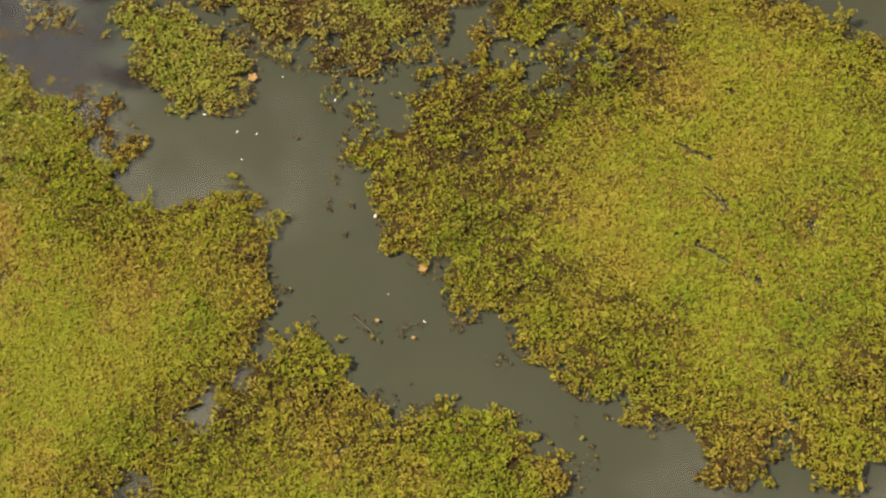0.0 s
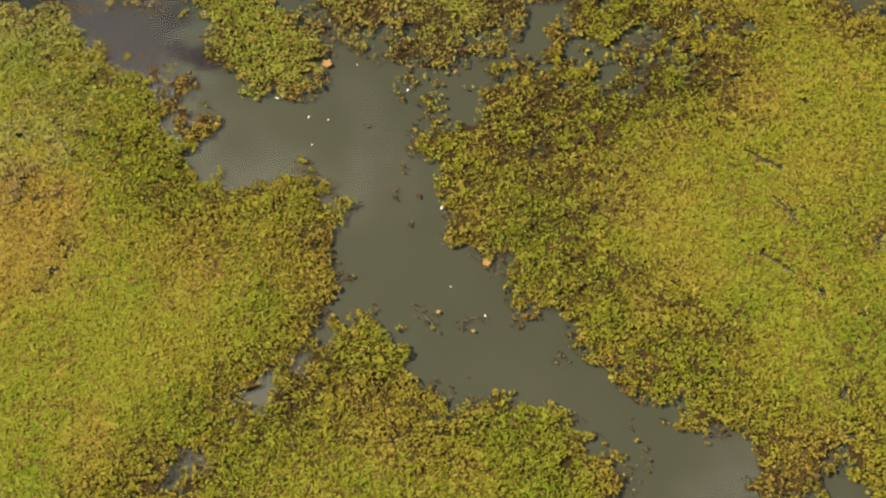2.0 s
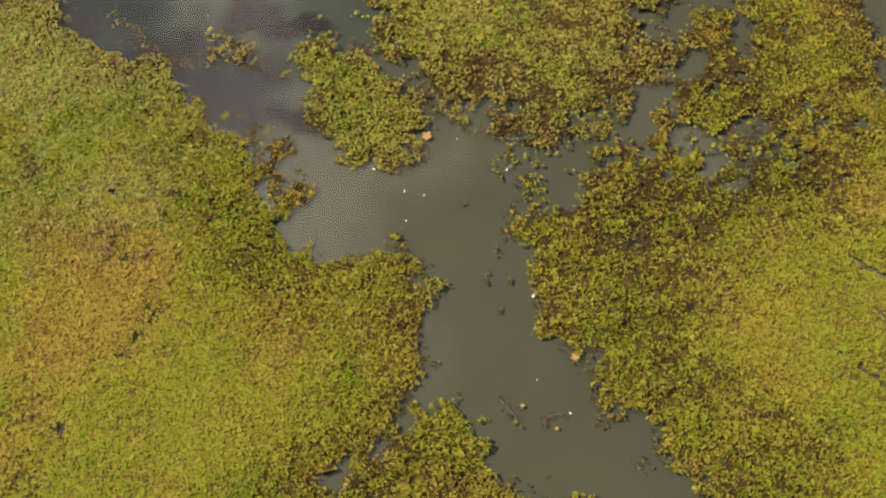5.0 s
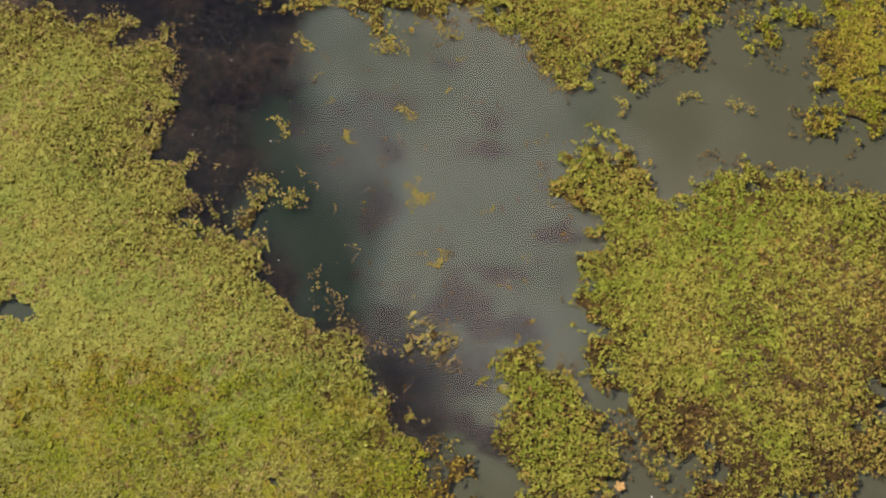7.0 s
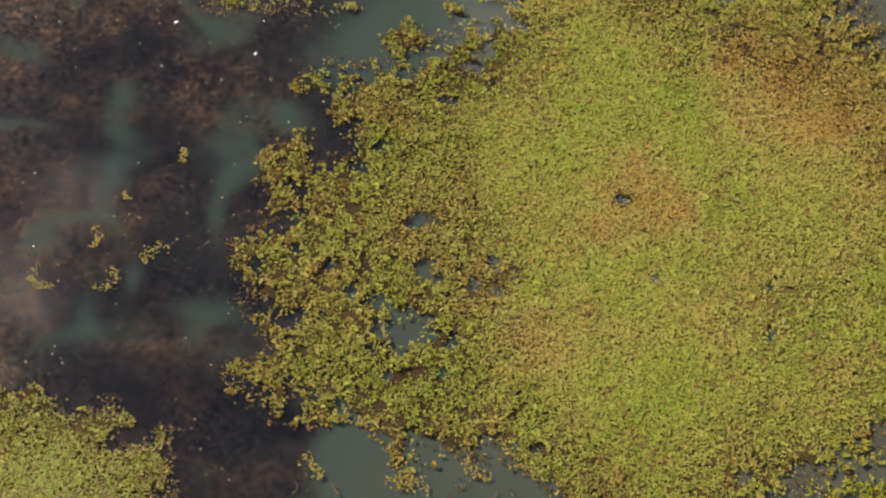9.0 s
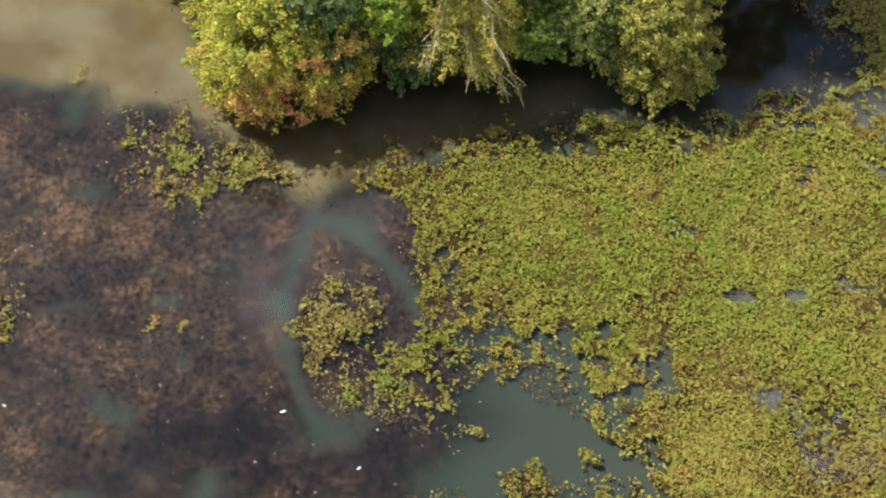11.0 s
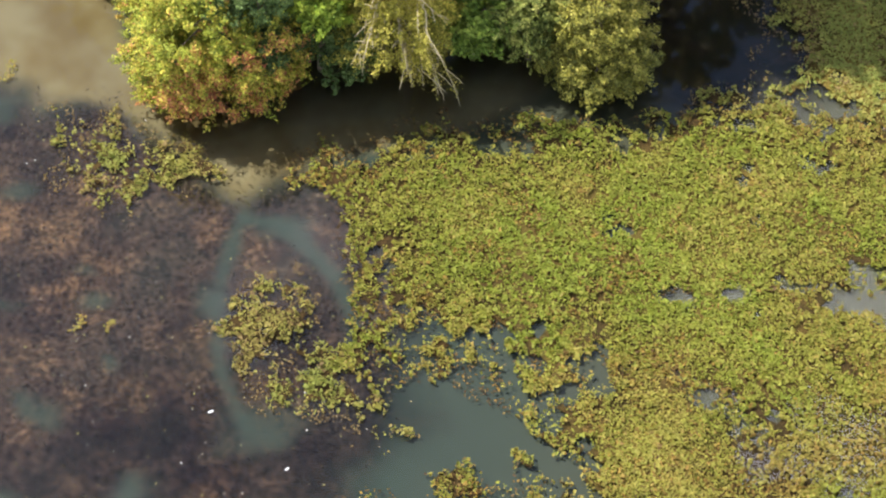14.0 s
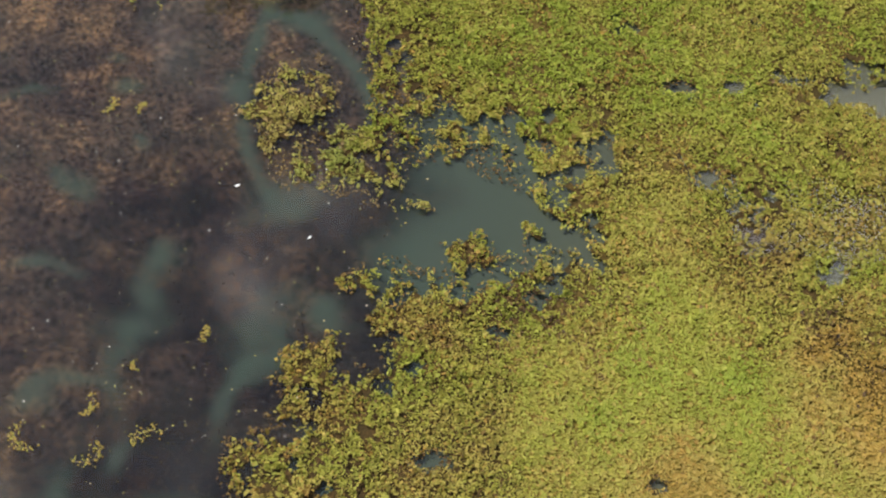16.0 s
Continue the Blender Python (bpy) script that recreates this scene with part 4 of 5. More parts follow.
leaf_mat([(-29.5, 80.4), (-28.2, 82), (-26.6, 83.5), (-24.5, 83.9), (-21.9, 79.3), (-24.3, 78.5), (-26.7, 79), (-28.6, 79)],
         "dull, half-sunk leaf mat joining two larger ones", 18, 0.95, 0.40)
leaf_mat([(-21.2, 74), (-21.8, 76.3), (-21.3, 77.4), (-20.4, 77.3), (-19.2, 76.7), (-18.2, 75.4), (-17.4, 73.3), (-16.2, 73), (-13.9, 72.6), (-12.8, 69.4), (-15.6, 69), (-19.4, 72.3)],
         "ochre leaf mat with a ragged, browning edge", 19, 0.86, 0.52)
leaf_mat([(-41.1, 71.6), (-38.9, 71.8), (-37.5, 72.7), (-35.9, 73.6), (-34.2, 74.7), (-32.9, 74.2), (-33.5, 72.5), (-33.9, 71), (-35.3, 70.5), (-36.9, 70), (-38.3, 69.5), (-40, 70)],
         "straggling clusters of yellow-green leaves over a pool", 20, 0.71, 0.36, 0.7)
leaf_mat([(-41.5, 69.5), (-39.7, 71.2), (-37.7, 72.7), (-35.7, 74.4), (-34.1, 74.3), (-34.8, 73.1), (-34.6, 71.6), (-35.4, 70.9), (-36.2, 71.2), (-37.3, 70.6), (-38.1, 70.0), (-38.2, 68.9), (-38.9, 68.0), (-40.1, 67.9)],
         "ragged leafy fringe over a teal pool", 22, 0.82, 0.28, 0.4, loose=0.9)
leaf_mat([(-29.8, 41.1), (-29.6, 42.1), (-28.1, 41.7), (-28.4, 43.3), (-26.4, 43.5), (-26.3, 42.8), (-27.0, 42.1), (-26.5, 40.4), (-27.6, 40.9), (-28.5, 40.6)],
         "straggling leaf tufts over dark weed", 23, 0.72, 0.34, 0.4, loose=1.0, leaf=PALE_LEAF)
leaf_mat([(-25.4, 39.7), (-24.7, 40.6), (-23.5, 39.2), (-21.9, 39.1), (-21.2, 40.5), (-19.6, 39.5), (-19.2, 38.8), (-20.3, 38.2), (-21.5, 38.2), (-23.2, 38.2)],
         "thin straggle of browned leaves over weed", 24, 0.56, 0.66, 0.4, loose=1.0, leaf=PALE_LEAF)
leaf_mat([(-34.9, 47.6), (-33.8, 48.5), (-33.1, 47.4), (-33.0, 46.4), (-32.2, 45.7), (-32.1, 43.4), (-32.8, 43.4), (-33.5, 45.5)],
         "browning leaf fringe over dark weed", 25, 0.74, 0.44, 0.4, loose=1.0, leaf=PALE_LEAF)
leaf_mat([(-42.2, 91.4), (-42.8, 93.3), (-43.3, 95.3), (-44, 97.1), (-37.1, 102.8), (-29.5, 89.8), (-31.9, 88.5), (-34.6, 86.3), (-37.6, 84.4), (-37.6, 86.2), (-36.7, 87.6), (-36.7, 89.4), (-37.9, 91.2), (-39.7, 91.2)],
         "thin leaf mat in the shade of the trees", 15, 0.70, 0.12, leaf=PALE_LEAF)


leaf_mat([(-14.1, 56.2), (-13.3, 58.8), (-12.2, 59.4), (-10.4, 60.3), (-8.4, 60.6), (-6.4, 53.6), (-8.3, 51.8), (-10.1, 52.7), (-10.3, 55), (-11.8, 56.8), (-12.3, 54.4), (-13.6, 54.7)],
         "scattered tufts of yellowing leaves in turbid water", 17, 0.70, 0.42, 0.6, leaf=WARM_LEAF)
leaf_mat([(-7.4, 35.2), (-6.3, 36.7), (-4.5, 37.3), (-2.6, 37.6), (0.4, 37.9), (2.2, 39), (4, 40.4), (4.4, 39), (2, 37.6), (0.5, 36.1), (-2.5, 35.6), (-5, 35.6)],
         "sparse brown leaf scatter between two mats", 16, 0.94, 0.42, 0.6, leaf=WARM_LEAF)


# ---- drowned weed and flecks ----
def weed_strands(count=45000):
    rng = np.random.RandomState(21)
    x, y = rng.uniform(-70, -14, count * 3), rng.uniform(34, 82, count * 3)
    w = weed_and_shade(x, y)
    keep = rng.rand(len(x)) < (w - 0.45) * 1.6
    x, y = x[keep][:count], y[keep][:count]
    n = len(x)
    z = -0.09 + 0.06 * rng.rand(n) + 0.015 * fractal(x, y, 2.0, 31)
    verts, faces = round_leaves(np.stack([x, y, z], 1), rng.uniform(0.035, 0.11, n), rng, 0.6, 0.3, 0.05)
    tone = np.clip(0.45 + 0.45 * fractal(x, y, 3.0, 33) - 0.5 * depth_of(x, y), 0, 1)
    ob = new("drowned_weed", mesh_of("drowned_weed", verts, faces, WEED, {"tone": np.repeat(tone, 6)}))
    tagged(ob, "dark brown drowned weed just under the surface", "water weed", kind="stuff")


def surface_flecks(count=2200):
    rng = np.random.RandomState(22)
    x, y = rng.uniform(-70, -14, count * 4), rng.uniform(34, 82, count * 4)
    keep = (rng.rand(len(x)) < weed_and_shade(x, y) * (0.35 + 0.65 * step(fractal(x, y, 3, 35), -0.3, 0.5)))
    x, y = x[keep][:count], y[keep][:count]
    n = len(x)
    verts, faces = round_leaves(np.stack([x, y, np.full(n, 0.012)], 1), 0.016 + 0.03 * rng.rand(n) ** 2.5, rng, 0.1, 0.7, 0.05)
    ob = new("floating_flecks", mesh_of("floating_flecks", verts, faces, FLECK, {"tone": np.repeat(rng.rand(n) ** 1.8, 6)}))
    tagged(ob, "pale flecks of leaf and seed on water", "plant debris", kind="stuff")


weed_strands()
surface_flecks()


# ---- trees on the bank ----
def tube(points, radii, sides=7):
    """A tapered, bent stem."""
    pts = np.array(points, float)
    rings = []
    for k, p in enumerate(pts):
        d = pts[min(k + 1, len(pts) - 1)] - pts[max(k - 1, 0)]
        d /= np.linalg.norm(d) + 1e-9
        a = np.cross(d, (0.3, 0.9, 0.1))
        a /= np.linalg.norm(a) + 1e-9
        b = np.cross(d, a)
        rings.append([p + radii[k] * (math.cos(t) * a + math.sin(t) * b) for t in np.arange(sides) * 2 * np.pi / sides])
    verts = np.array(rings).reshape(-1, 3)
    faces = [[k * sides + i, k * sides + (i + 1) % sides, (k + 1) * sides + (i + 1) % sides, (k + 1) * sides + i]
             for k in range(len(pts) - 1) for i in range(sides)]
    return verts, np.array(faces)


def tree(kind, label, x, y, height, radius, leaf, seed, leaf_size=0.09, clusters=150, droop=0.0, bare=0, bark=None, low=0.12, per=100, blush=0.0, fan=0.9, skirt=0):
    """A tapered trunk with bent limbs and a crown of leaf tufts set round lobes, with gaps between."""
    rng = np.random.RandomState(seed)
    bark = bark or BARK
    thing = tagged(new(kind), label, "shrub" if kind == "shrub" else "tree", group="trees on the bank")
    thing.location = (x, y, 0.1)
    lean = rng.randn(2) * 0.25
    top = np.array([lean[0], lean[1], height * 0.72])
    trunk = [np.array([0, 0, -0.3]), np.array([0.05, 0.03, height * 0.2]), top * 0.55 + rng.randn(3) * 0.08, top]
    part("trunk", mesh_of("trunk", *tube(trunk, [0.03 * height, 0.024 * height, 0.016 * height, 0.006 * height], 9), bark, smooth=True), thing)
    lobes = []
    for k in range(13):
        a = k * 2.4 + rng.rand()
        rise = rng.uniform(low + 0.12, 0.86)
        reach = radius * (0.4 + 0.38 * rng.rand()) * math.sqrt(max(0.1, 1 - (rise - 0.4) ** 2 * 2.2))
        tip = np.array([math.cos(a) * reach, math.sin(a) * reach, rise * height])
        lobes.append((tip, radius * rng.uniform(0.34, 0.54)))
        start = top * (0.25 + 0.5 * rise)
        bend = (start + tip) / 2 + np.array([0, 0, 0.12 * height * (1 - droop)])
        part("limb", mesh_of("limb", *tube([start, bend, tip], [0.011 * height, 0.007 * height, 0.003 * height], 6), bark, smooth=True), thing)
    lobes.append((np.array([lean[0], lean[1], height * 0.8]), radius * 0.5))
    for k in range(skirt):
        a = -0.7 + 1.5 * (k - (skirt - 1) / 2) / max(1, (skirt - 1) / 2)
        tip = np.array([math.cos(a) * radius * 0.68, math.sin(a) * radius * 0.68, height * (0.16 + 0.14 * rng.rand())])
        lobes.append((tip, radius * 0.4))
    # leafy shoots that stand out from each lobe, more of them on its upper side
    pos, out, tone = [], [], []
    shoots, hue = 0, rng.rand(len(lobes))
    while shoots < clusters * 2.6:
        pick = rng.randint(len(lobes))
        c, r = lobes[pick]
        d = rng.randn(3) + (0, 0, 0.35)
        d /= np.linalg.norm(d)
        p = c + d * r * rng.uniform(0.8, 1.0)
        if p[2] < height * low * rng.rand() + 0.25 or p[2] > height * 1.02 or any(np.linalg.norm((p - q) / g) < 0.6 for q, g in lobes):
            continue
        shoots += 1
        n = int(per * 0.58 * rng.uniform(0.6, 1.4))
        way = d + rng.randn(3) * 0.35 + np.array([0, 0, 0.25 - 1.1 * droop * rng.rand()])
        way /= np.linalg.norm(way)
        f = rng.rand(n)[:, None] ** 0.8
        length = rng.uniform(0.35, 0.8) * (0.7 + 0.12 * radius) * (1 + 0.5 * droop)
        slim = (0.15 - 0.085 * f) * (0.7 + 0.12 * radius)
        pos.append(p - d * 0.15 + way * f * length + rng.randn(n, 3) * slim - np.array([0, 0, 0.25 * droop]) * f * f)
        out.append(np.tile(d * 0.6 + np.array([0, 0, 0.7]), (n, 1)) + rng.randn(n, 3) * 0.5)
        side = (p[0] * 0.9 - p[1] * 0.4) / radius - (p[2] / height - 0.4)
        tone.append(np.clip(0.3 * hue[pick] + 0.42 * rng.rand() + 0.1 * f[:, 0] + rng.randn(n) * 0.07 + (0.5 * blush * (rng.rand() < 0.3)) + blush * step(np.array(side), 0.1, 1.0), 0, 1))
    for k in range(bare):
        a = -0.9 + rng.randn() * fan
        start = top * rng.uniform(0.5, 0.95)
        reach = radius * rng.uniform(0.9, 1.3)
        tip = start + np.array([math.cos(a) * reach, math.sin(a) * reach, rng.uniform(-0.45, 0.0) * height])
        tip[2] = max(tip[2], 0.6)
        mid = (start + tip) / 2 + np.array([0, 0, 0.10 * height]) + rng.randn(3) * 0.3
        stems = [tube([start, mid, tip], [0.045, 0.034, 0.016], 5)]
        for q in range(5):
            f = 0.42 + 0.11 * q
            root = (1 - f) ** 2 * start + 2 * f * (1 - f) * mid + f * f * tip
            way = (tip - start) * 0.2 + rng.randn(3) * 0.38
            stems.append(tube([root, root + way * 0.6 + (0, 0, 0.05), root + way], [0.026, 0.019, 0.011], 4))
        shift = np.cumsum([0] + [len(v) for v, _ in stems[:-1]])
        part("branch", mesh_of("branch", np.concatenate([v for v, _ in stems]), np.concatenate([q + d for (_, q), d in zip(stems, shift)]), PALE_BARK, smooth=True), thing, "pale bare branch")
        n = 330
        f = rng.uniform(0.2, 1.0, n)[:, None]
        pos.append((1 - f) ** 2 * start + 2 * f * (1 - f) * mid + f * f * tip + rng.randn(n, 3) * 0.13)
        out.append(rng.randn(n, 3) * 0.6 + (0, 0, 0.7))
        tone.append(np.clip(0.75 + rng.randn(n) * 0.12, 0, 1))
    pos, normal, tone = np.concatenate(pos), np.concatenate(out), np.concatenate(tone)
    pos[:, 2] = np.maximum(pos[:, 2], 0.12)
    n = len(pos)
    normal /= np.linalg.norm(normal, axis=1)[:, None]
    along = rng.randn(n, 3) - (0, 0, droop)
    along -= normal * (along * normal).sum(1)[:, None]
    along /= np.linalg.norm(along, axis=1)[:, None]
    across = np.cross(normal, along)
    s = (leaf_size * 0.72 * rng.uniform(0.6, 1.4, n))[:, None]
    w = 0.62 - 0.25 * min(droop, 1)
    verts = np.stack([pos - s * along, pos + s * (w * across - 0.1 * along), pos + s * along, pos - s * (w * across + 0.1 * along)], 1).reshape(-1, 3)
    faces = np.arange(n * 4).reshape(-1, 4)
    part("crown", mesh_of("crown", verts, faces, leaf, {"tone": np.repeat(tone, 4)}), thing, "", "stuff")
    return thing


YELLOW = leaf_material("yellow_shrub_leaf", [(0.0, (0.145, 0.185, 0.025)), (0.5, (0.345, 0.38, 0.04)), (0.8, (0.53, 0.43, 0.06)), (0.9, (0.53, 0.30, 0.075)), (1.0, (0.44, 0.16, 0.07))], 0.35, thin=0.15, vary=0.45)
DEEP = leaf_material("deep_green_leaf", [(0.0, (0.07, 0.11, 0.03)), (0.6, (0.13, 0.19, 0.05)), (1.0, (0.23, 0.29, 0.08))], 0.4, thin=0.16, vary=0.45)
LIME = leaf_material("lime_leaf", [(0.0, (0.147, 0.226, 0.023)), (0.5, (0.373, 0.463, 0.045)), (1.0, (0.610, 0.620, 0.090))], 0.4, thin=0.16, vary=0.45)
OLIVE = leaf_material("olive_leaf", [(0.0, (0.21, 0.20, 0.03)), (0.5, (0.40, 0.365, 0.05)), (1.0, (0.58, 0.48, 0.11))], 0.4, thin=0.15, vary=0.45)
FRESH_GREEN = leaf_material("fresh_green_leaf", [(0.0, (0.08, 0.14, 0.02)), (0.5, (0.20, 0.29, 0.04)), (1.0, (0.38, 0.45, 0.08))], 0.4, thin=0.15, vary=0.45)
RUSSET = leaf_material("russet_leaf", [(0.0, (0.10, 0.10, 0.025)), (0.45, (0.19, 0.145, 0.035)), (0.75, (0.28, 0.18, 0.05)), (1.0, (0.33, 0.13, 0.048))], 0.5, thin=0.12, vary=0.45)
WILLOW = leaf_material("willow_leaf", [(0.0, (0.10, 0.14, 0.035)), (0.5, (0.27, 0.30, 0.06)), (1.0, (0.50, 0.47, 0.13))], 0.4, thin=0.15, vary=0.45)
GOLD_WILLOW = leaf_material("yellowing_willow_leaf", [(0.0, (0.13, 0.14, 0.03)), (0.5, (0.34, 0.315, 0.05)), (1.0, (0.62, 0.52, 0.13))], 0.4, thin=0.15, vary=0.45)

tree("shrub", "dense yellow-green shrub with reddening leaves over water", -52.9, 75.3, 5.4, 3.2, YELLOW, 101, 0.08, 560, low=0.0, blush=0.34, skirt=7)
tree("shrub", "dark blue-green leafy shrub among yellow ones", -51.2, 76.0, 6.2, 1.9, DEEP, 102, 0.08, 190)
tree("tree", "bright lime-green maple leaning over the pond", -49.8, 77.9, 7.0, 1.7, LIME, 103, 0.13, 140, low=0.5)
tree("shrub", "dark green shrub beneath the lime-green maple", -48.8, 78.3, 3.2, 1.3, DEEP, 120, 0.09, 90, low=0.05)
tree("tree", "olive tree with pale bare branches drooping to water", -47.3, 80.0, 7.9, 2.5, OLIVE, 104, 0.075, 230, 0.7, 14, fan=0.75, low=0.2)
tree("shrub", "fresh green shrub between the willows", -45.6, 82.0, 5.0, 1.5, FRESH_GREEN, 105, 0.11, 90)
tree("shrub", "grey-green willow shrub at the water's edge", -43.9, 83.3, 4.4, 1.5, WILLOW, 106, 0.085, 150, 0.3, low=0.15)
tree("shrub", "olive-yellow willow shrub at the water's edge", -41.5, 84.5, 4.6, 2.0, GOLD_WILLOW, 107, 0.085, 260, 0.25, low=0.02, skirt=4)
tree("tree", "pale green tree with bare twigs on the bank", -47.2, 84.2, 8.8, 2.3, LIME, 108, 0.10, 180, 0.2, 6)
tree("tree", "russet-brown tree turning in autumn on the bank", -44.2, 86.4, 8.8, 3.2, RUSSET, 109, 0.08, 380, 0.4, 20, fan=1.4, low=0.42)
tree("tree", "olive-green tree on the wooded bank", -51.0, 82.2, 9.0, 2.7, OLIVE, 110, 0.10, 230)
tree("shrub", "yellow-green shrub on the wooded bank", -55.6, 78.8, 7.4, 2.7, YELLOW, 111, 0.10, 230)
tree("shrub", "olive-yellow shrub over tan shallow water", -60.6, 77.7, 5.2, 2.6, OLIVE, 112, 0.08, 260, 0.6, low=0.05)
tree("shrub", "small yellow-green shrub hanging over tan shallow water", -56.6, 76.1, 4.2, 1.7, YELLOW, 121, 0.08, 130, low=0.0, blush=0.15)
tree("tree", "dark green tree deep in the wooded bank", -54.6, 84.6, 8.5, 3.0, DEEP, 113, 0.12, 150)
tree("shrub", "grey-green shrub at the bank's far end", -63.6, 79.0, 4.2, 2.0, WILLOW, 114, 0.10, 150)
tree("tree", "tall lime-green tree deep in the wooded bank", -48.2, 92.5, 19.0, 3.4, LIME, 115, 0.16, 130)
tree("tree", "tall spreading olive tree that shades the mat", -47.6, 91.0, 23.0, 4.4, OLIVE, 119, 0.15, 330, low=0.5)
tree("tree", "tall olive tree behind the russet one", -46.6, 98.0, 19.0, 3.4, OLIVE, 117, 0.16, 130)
tree("tree", "tall dark green tree by the shaded water", -45.0, 103.5, 18.0, 3.4, DEEP, 118, 0.16, 120)
tree("tree", "olive tree deep in the wooded bank", -60.0, 84.0, 8.5, 3.2, OLIVE, 116, 0.13, 130)


def bank():
    outline = [(-66, 79), (-62, 77.5), (-58, 76.5), (-54, 76.6), (-51.2, 77.6), (-48.0, 81.0), (-45.0, 84.4), (-42.0, 85.4), (-42.4, 88.0), (-43.2, 92), (-44, 98), (-42, 106), (-50, 108), (-62, 100), (-68, 92)]
    gx, gy = np.meshgrid(np.arange(-70, -36, 0.3), np.arange(73, 110, 0.3), indexing="ij")
    s = inside(gx, gy, outline) + 0.5 * fractal(gx, gy, 2, 130)
    gz = -0.35 + 0.75 * step(s, -0.6, 1.6) + 0.08 * fractal(gx, gy, 1, 131)
    index = np.arange(gx.size).reshape(gx.shape)
    ok = s[:-1, :-1] > -0.6
    faces = np.stack([index[:-1, :-1], index[1:, :-1], index[1:, 1:], index[:-1, 1:]], -1)[ok]
    me = mesh_of("bank", np.stack([gx, gy, gz], -1).reshape(-1, 3), faces, SOIL, smooth=True)
    tagged(new("bank", me), "dark muddy bank under the trees", "bank", kind="structure")


bank()


# ---- small things on the water ----
def single_leaf(seed, tone):
    rng = np.random.RandomState(seed)
    verts, faces = round_leaves(np.zeros((1, 3)), np.ones(1), rng, 0.3)
    return mesh_of("leaf", verts, faces, MAT_LEAF, {"tone": np.full(6, tone)})


GREEN_LEAVES = [single_leaf(500 + k, 0.34 + 0.07 * k) for k in range(6)]
BROWN_LEAVES = [single_leaf(520 + k, 0.84 + 0.03 * k) for k in range(6)]


def sprig(x, y, r, seed, n, leaves, label):
    """A loose tuft afloat: a bent stem and single leaves along it."""
    rng = np.random.RandomState(seed)
    thing = tagged(new("leaf_tuft"), label, "aquatic plant", group="loose leaf tufts")
    thing.matrix_world = pose(x, y, 0, 0, 0, rng.rand() * 360)
    bend = rng.randn() * 0.4
    stem = [np.array([t * r, bend * r * (1 - t * t), 0.008]) for t in (-1, -0.4, 0.2, 0.9)]
    part("stem", mesh_of("stem", *tube(stem, [0.012, 0.014, 0.012, 0.006], 5), BARK, smooth=True), thing)
    for k in range(n):
        t = rng.uniform(-1.1, 1.1)
        leaf = part("leaf", leaves[rng.randint(len(leaves))], thing)
        m = pose(t * r, bend * r * (1 - t * t) + rng.randn() * 0.26 * r, 0.02 + 0.04 * rng.rand(), rng.randn() * 15, rng.randn() * 15, rng.rand() * 360)
        leaf.matrix_local = m @ Matrix.Scale(rng.uniform(0.034, 0.058), 4)
    return thing


for k, (x, y, r) in enumerate([(-24.2, 47.8, 0.45), (-25.7, 46.2, 0.3), (-22.3, 44.4, 0.5), (-20.9, 42.4, 0.35), (-27.9, 43.1, 0.5), (-19.7, 39.2, 0.5), (-26.8, 43.0, 0.4),
                               (-48.8, 63.5, 0.35), (-47.7, 64.2, 0.25), (-39.2, 58.6, 0.3), (-40.3, 54.1, 0.4), (-41.0, 51.9, 0.55), (-39.0, 52.8, 0.5), (-37.9, 54.5, 0.5), (-40.1, 56.2, 0.2),
                               (-51.4, 71.6, 0.6), (-59.1, 70.0, 0.5), (-16.9, 50.7, 0.4), (-14.6, 51.9, 0.4), (-12.7, 52.2, 0.5), (-19.1, 51.3, 0.6), (-28.3, 45.7, 0.5), (-22.8, 44.7, 0.4), (-23.9, 51.9, 0.5), (-25.9, 50.5, 0.6), (-28.9, 49.6, 0.5)]):
    sprig(x, y, r, 300 + k, int(22 + 85 * r), GREEN_LEAVES, "small loose tuft of yellowish leaves afloat")
for k, (x, y, r) in enumerate([(-9.8, 30.7, 0.35), (-9.2, 29.4, 0.12), (-10.9, 33.5, 0.14), (-7.0, 25.5, 0.4), (-9.0, 30.6, 0.12), (-8.6, 25.8, 0.5)]):
    sprig(x, y, r, 340 + k, int(5 + 30 * r), BROWN_LEAVES, "drifting brown leaf tuft half under water")


spots = np.random.RandomState(600)
pick = spots.uniform((-30, 37), (-12, 52), (320, 2))
pick = pick[inside(pick[:, 0], pick[:, 1], WEED_SHALLOW) > 0.3][:64]
for k, (x, y) in enumerate(pick):
    sprig(x, y, spots.uniform(0.1, 0.3), 610 + k, spots.randint(3, 9), BROWN_LEAVES if k % 3 else GREEN_LEAVES, "tiny scrap of leaves adrift in the shallows")


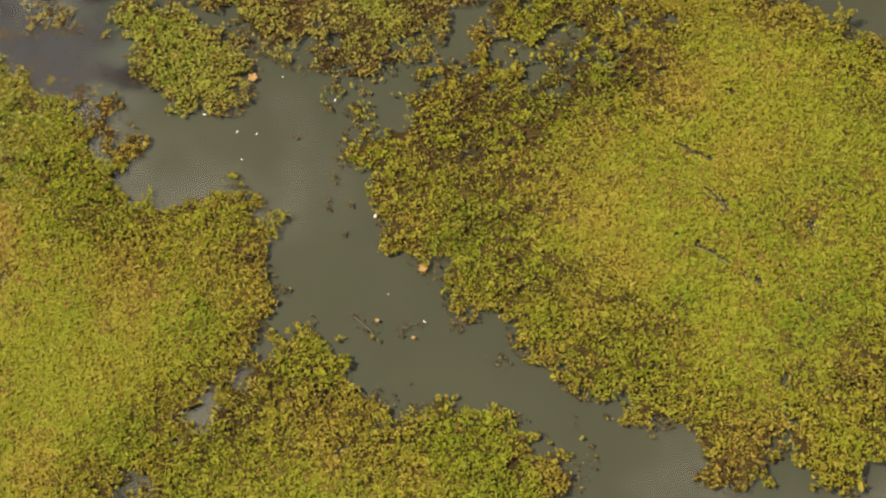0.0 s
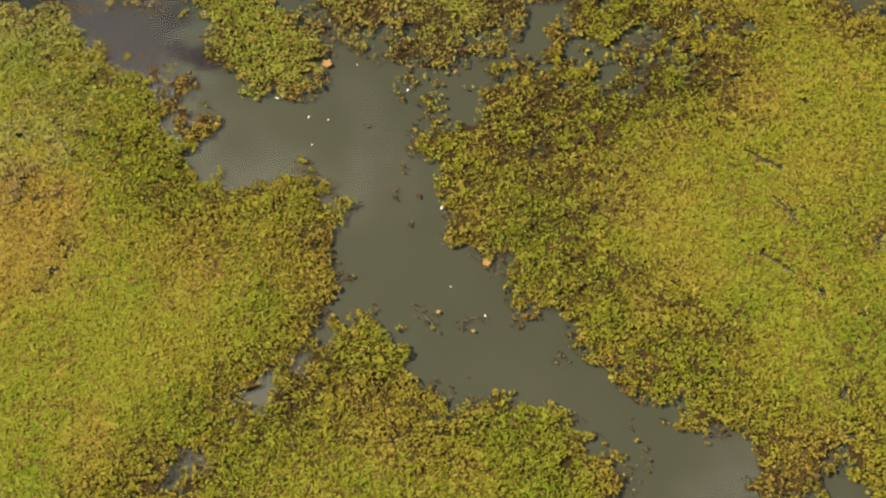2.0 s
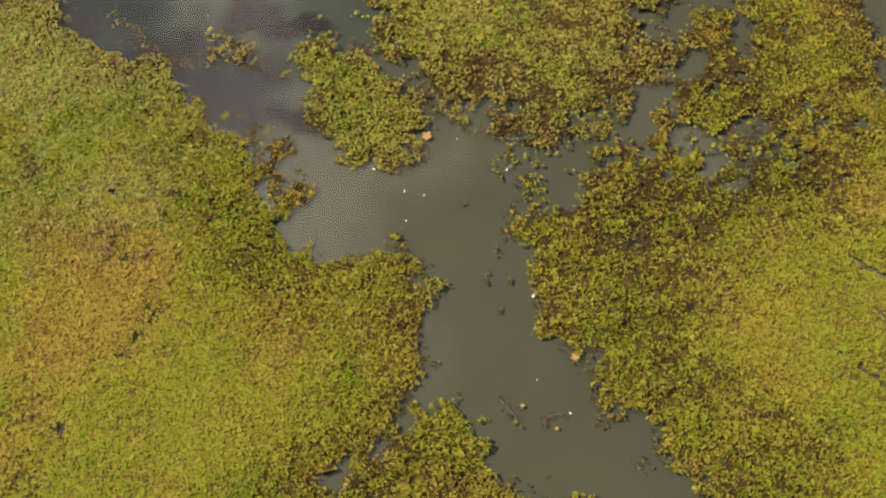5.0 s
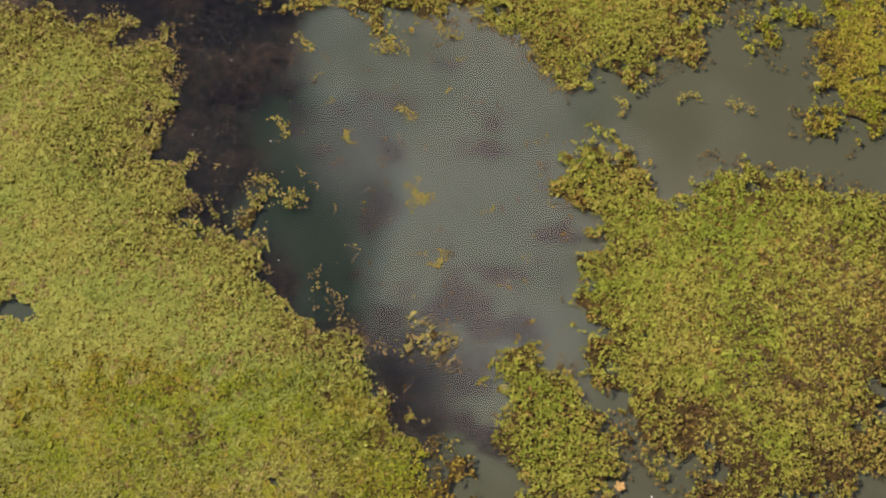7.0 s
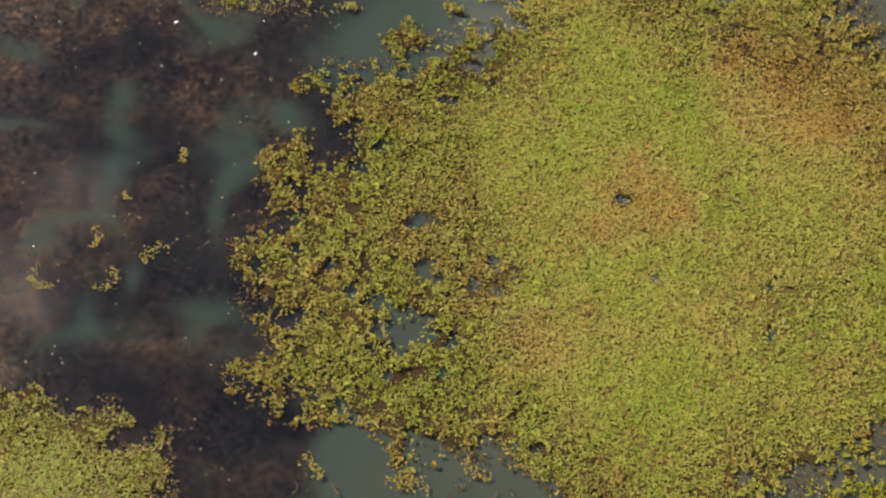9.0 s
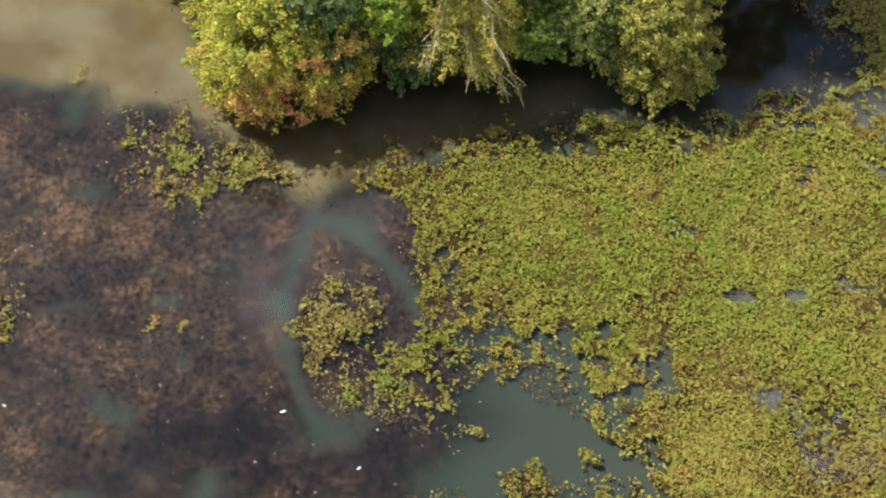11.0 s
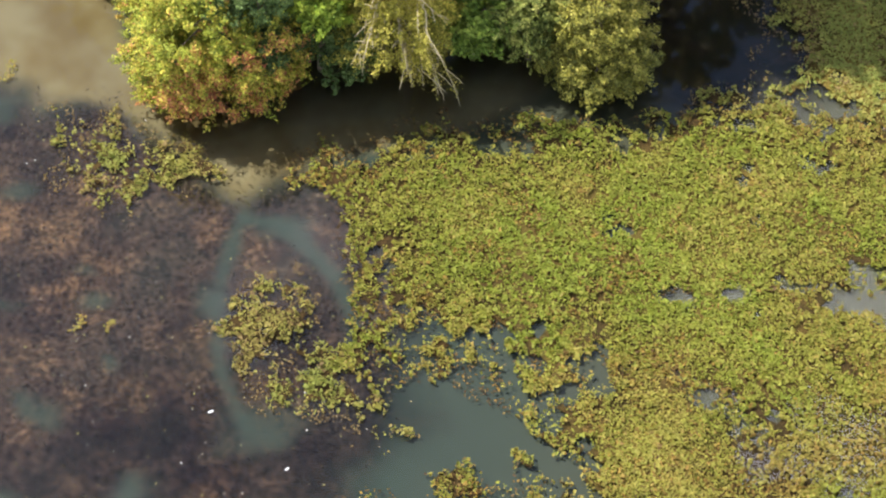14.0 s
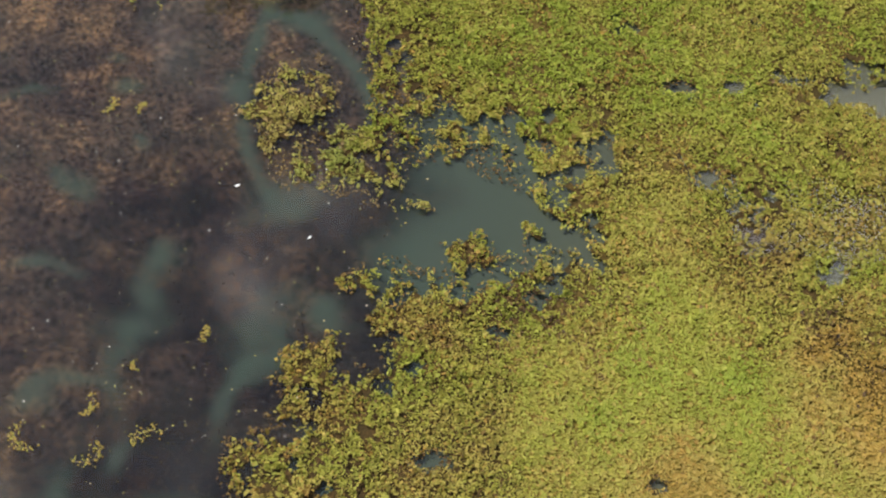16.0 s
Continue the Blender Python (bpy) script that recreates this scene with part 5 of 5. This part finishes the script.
def feather(x, y, size, seed):
    rng = np.random.RandomState(seed)
    t = np.linspace(-1, 1, 9)
    wide = 0.35 * np.sqrt(np.maximum(0, 1 - t**2)) + 0.02
    curl = 0.12 * t**2
    verts = np.concatenate([np.stack([t, wide, curl], 1), np.stack([t, 0 * t, curl + 0.06], 1), np.stack([t, -wide, curl], 1)]) * size
    faces = np.array([[r * 9 + k, r * 9 + k + 1, (r + 1) * 9 + k + 1, (r + 1) * 9 + k] for r in (0, 1) for k in range(8)])
    ob = new("feather", mesh_of("feather", verts, faces, FEATHER))
    ob.matrix_world = pose(x, y, 0.01, 0, 0, rng.rand() * 360)
    tagged(ob, "white downy feather floating on dark water", "feather", group="floating feathers")


for k, (x, y, size) in enumerate([(-42.6, 63.9, 0.11), (-39.1, 63.9, 0.09), (-50.3, 57.9, 0.08), (-8.1, 30.1, 0.11), (-13.0, 33.8, 0.06), (-12.3, 33.7, 0.05), (-12.8, 32.6, 0.05),
                                  (-6.5, 25.8, 0.06), (-6.0, 22.7, 0.07), (-9.5, 35.1, 0.07), (-11.4, 36.2, 0.04), (-7.7, 26.9, 0.04), (-14.2, 34.6, 0.07)]):
    feather(x, y, size, 400 + k)


def dead_leaf(x, y, size, seed):
    """A lobed leaf, cupped, lying on the water."""
    rng = np.random.RandomState(seed)
    a = np.linspace(0, 2 * np.pi, 21)[:-1]
    r = size * (0.62 + 0.38 * np.abs(np.cos(2.5 * a)))
    rim = np.stack([np.cos(a) * r, np.sin(a) * r, 0.25 * r * np.abs(np.cos(2.5 * a)) + 0.005], 1)
    mid = rim * (0.5, 0.5, 0.2)
    core = np.tile([[0, 0, 0.01]], (20, 1))
    verts = np.concatenate([rim, mid, core])
    faces = np.array([[k * 20 + i, k * 20 + (i + 1) % 20, (k + 1) * 20 + (i + 1) % 20, (k + 1) * 20 + i] for k in (0, 1) for i in range(20)])
    ob = new("fallen_leaf", mesh_of("fallen_leaf", verts, faces, DEAD_LEAF))
    ob.matrix_world = pose(x, y, 0.01, 0, 0, rng.rand() * 360)
    tagged(ob, "lobed tan fallen leaf floating on water", "leaf", group="fallen leaves")


for k, (x, y, size) in enumerate([(-6.5, 27.9, 0.17), (-12.5, 36.2, 0.2), (-8.1, 25.9, 0.08), (-6.9, 25.2, 0.07)]):
    dead_leaf(x, y, size, 450 + k)
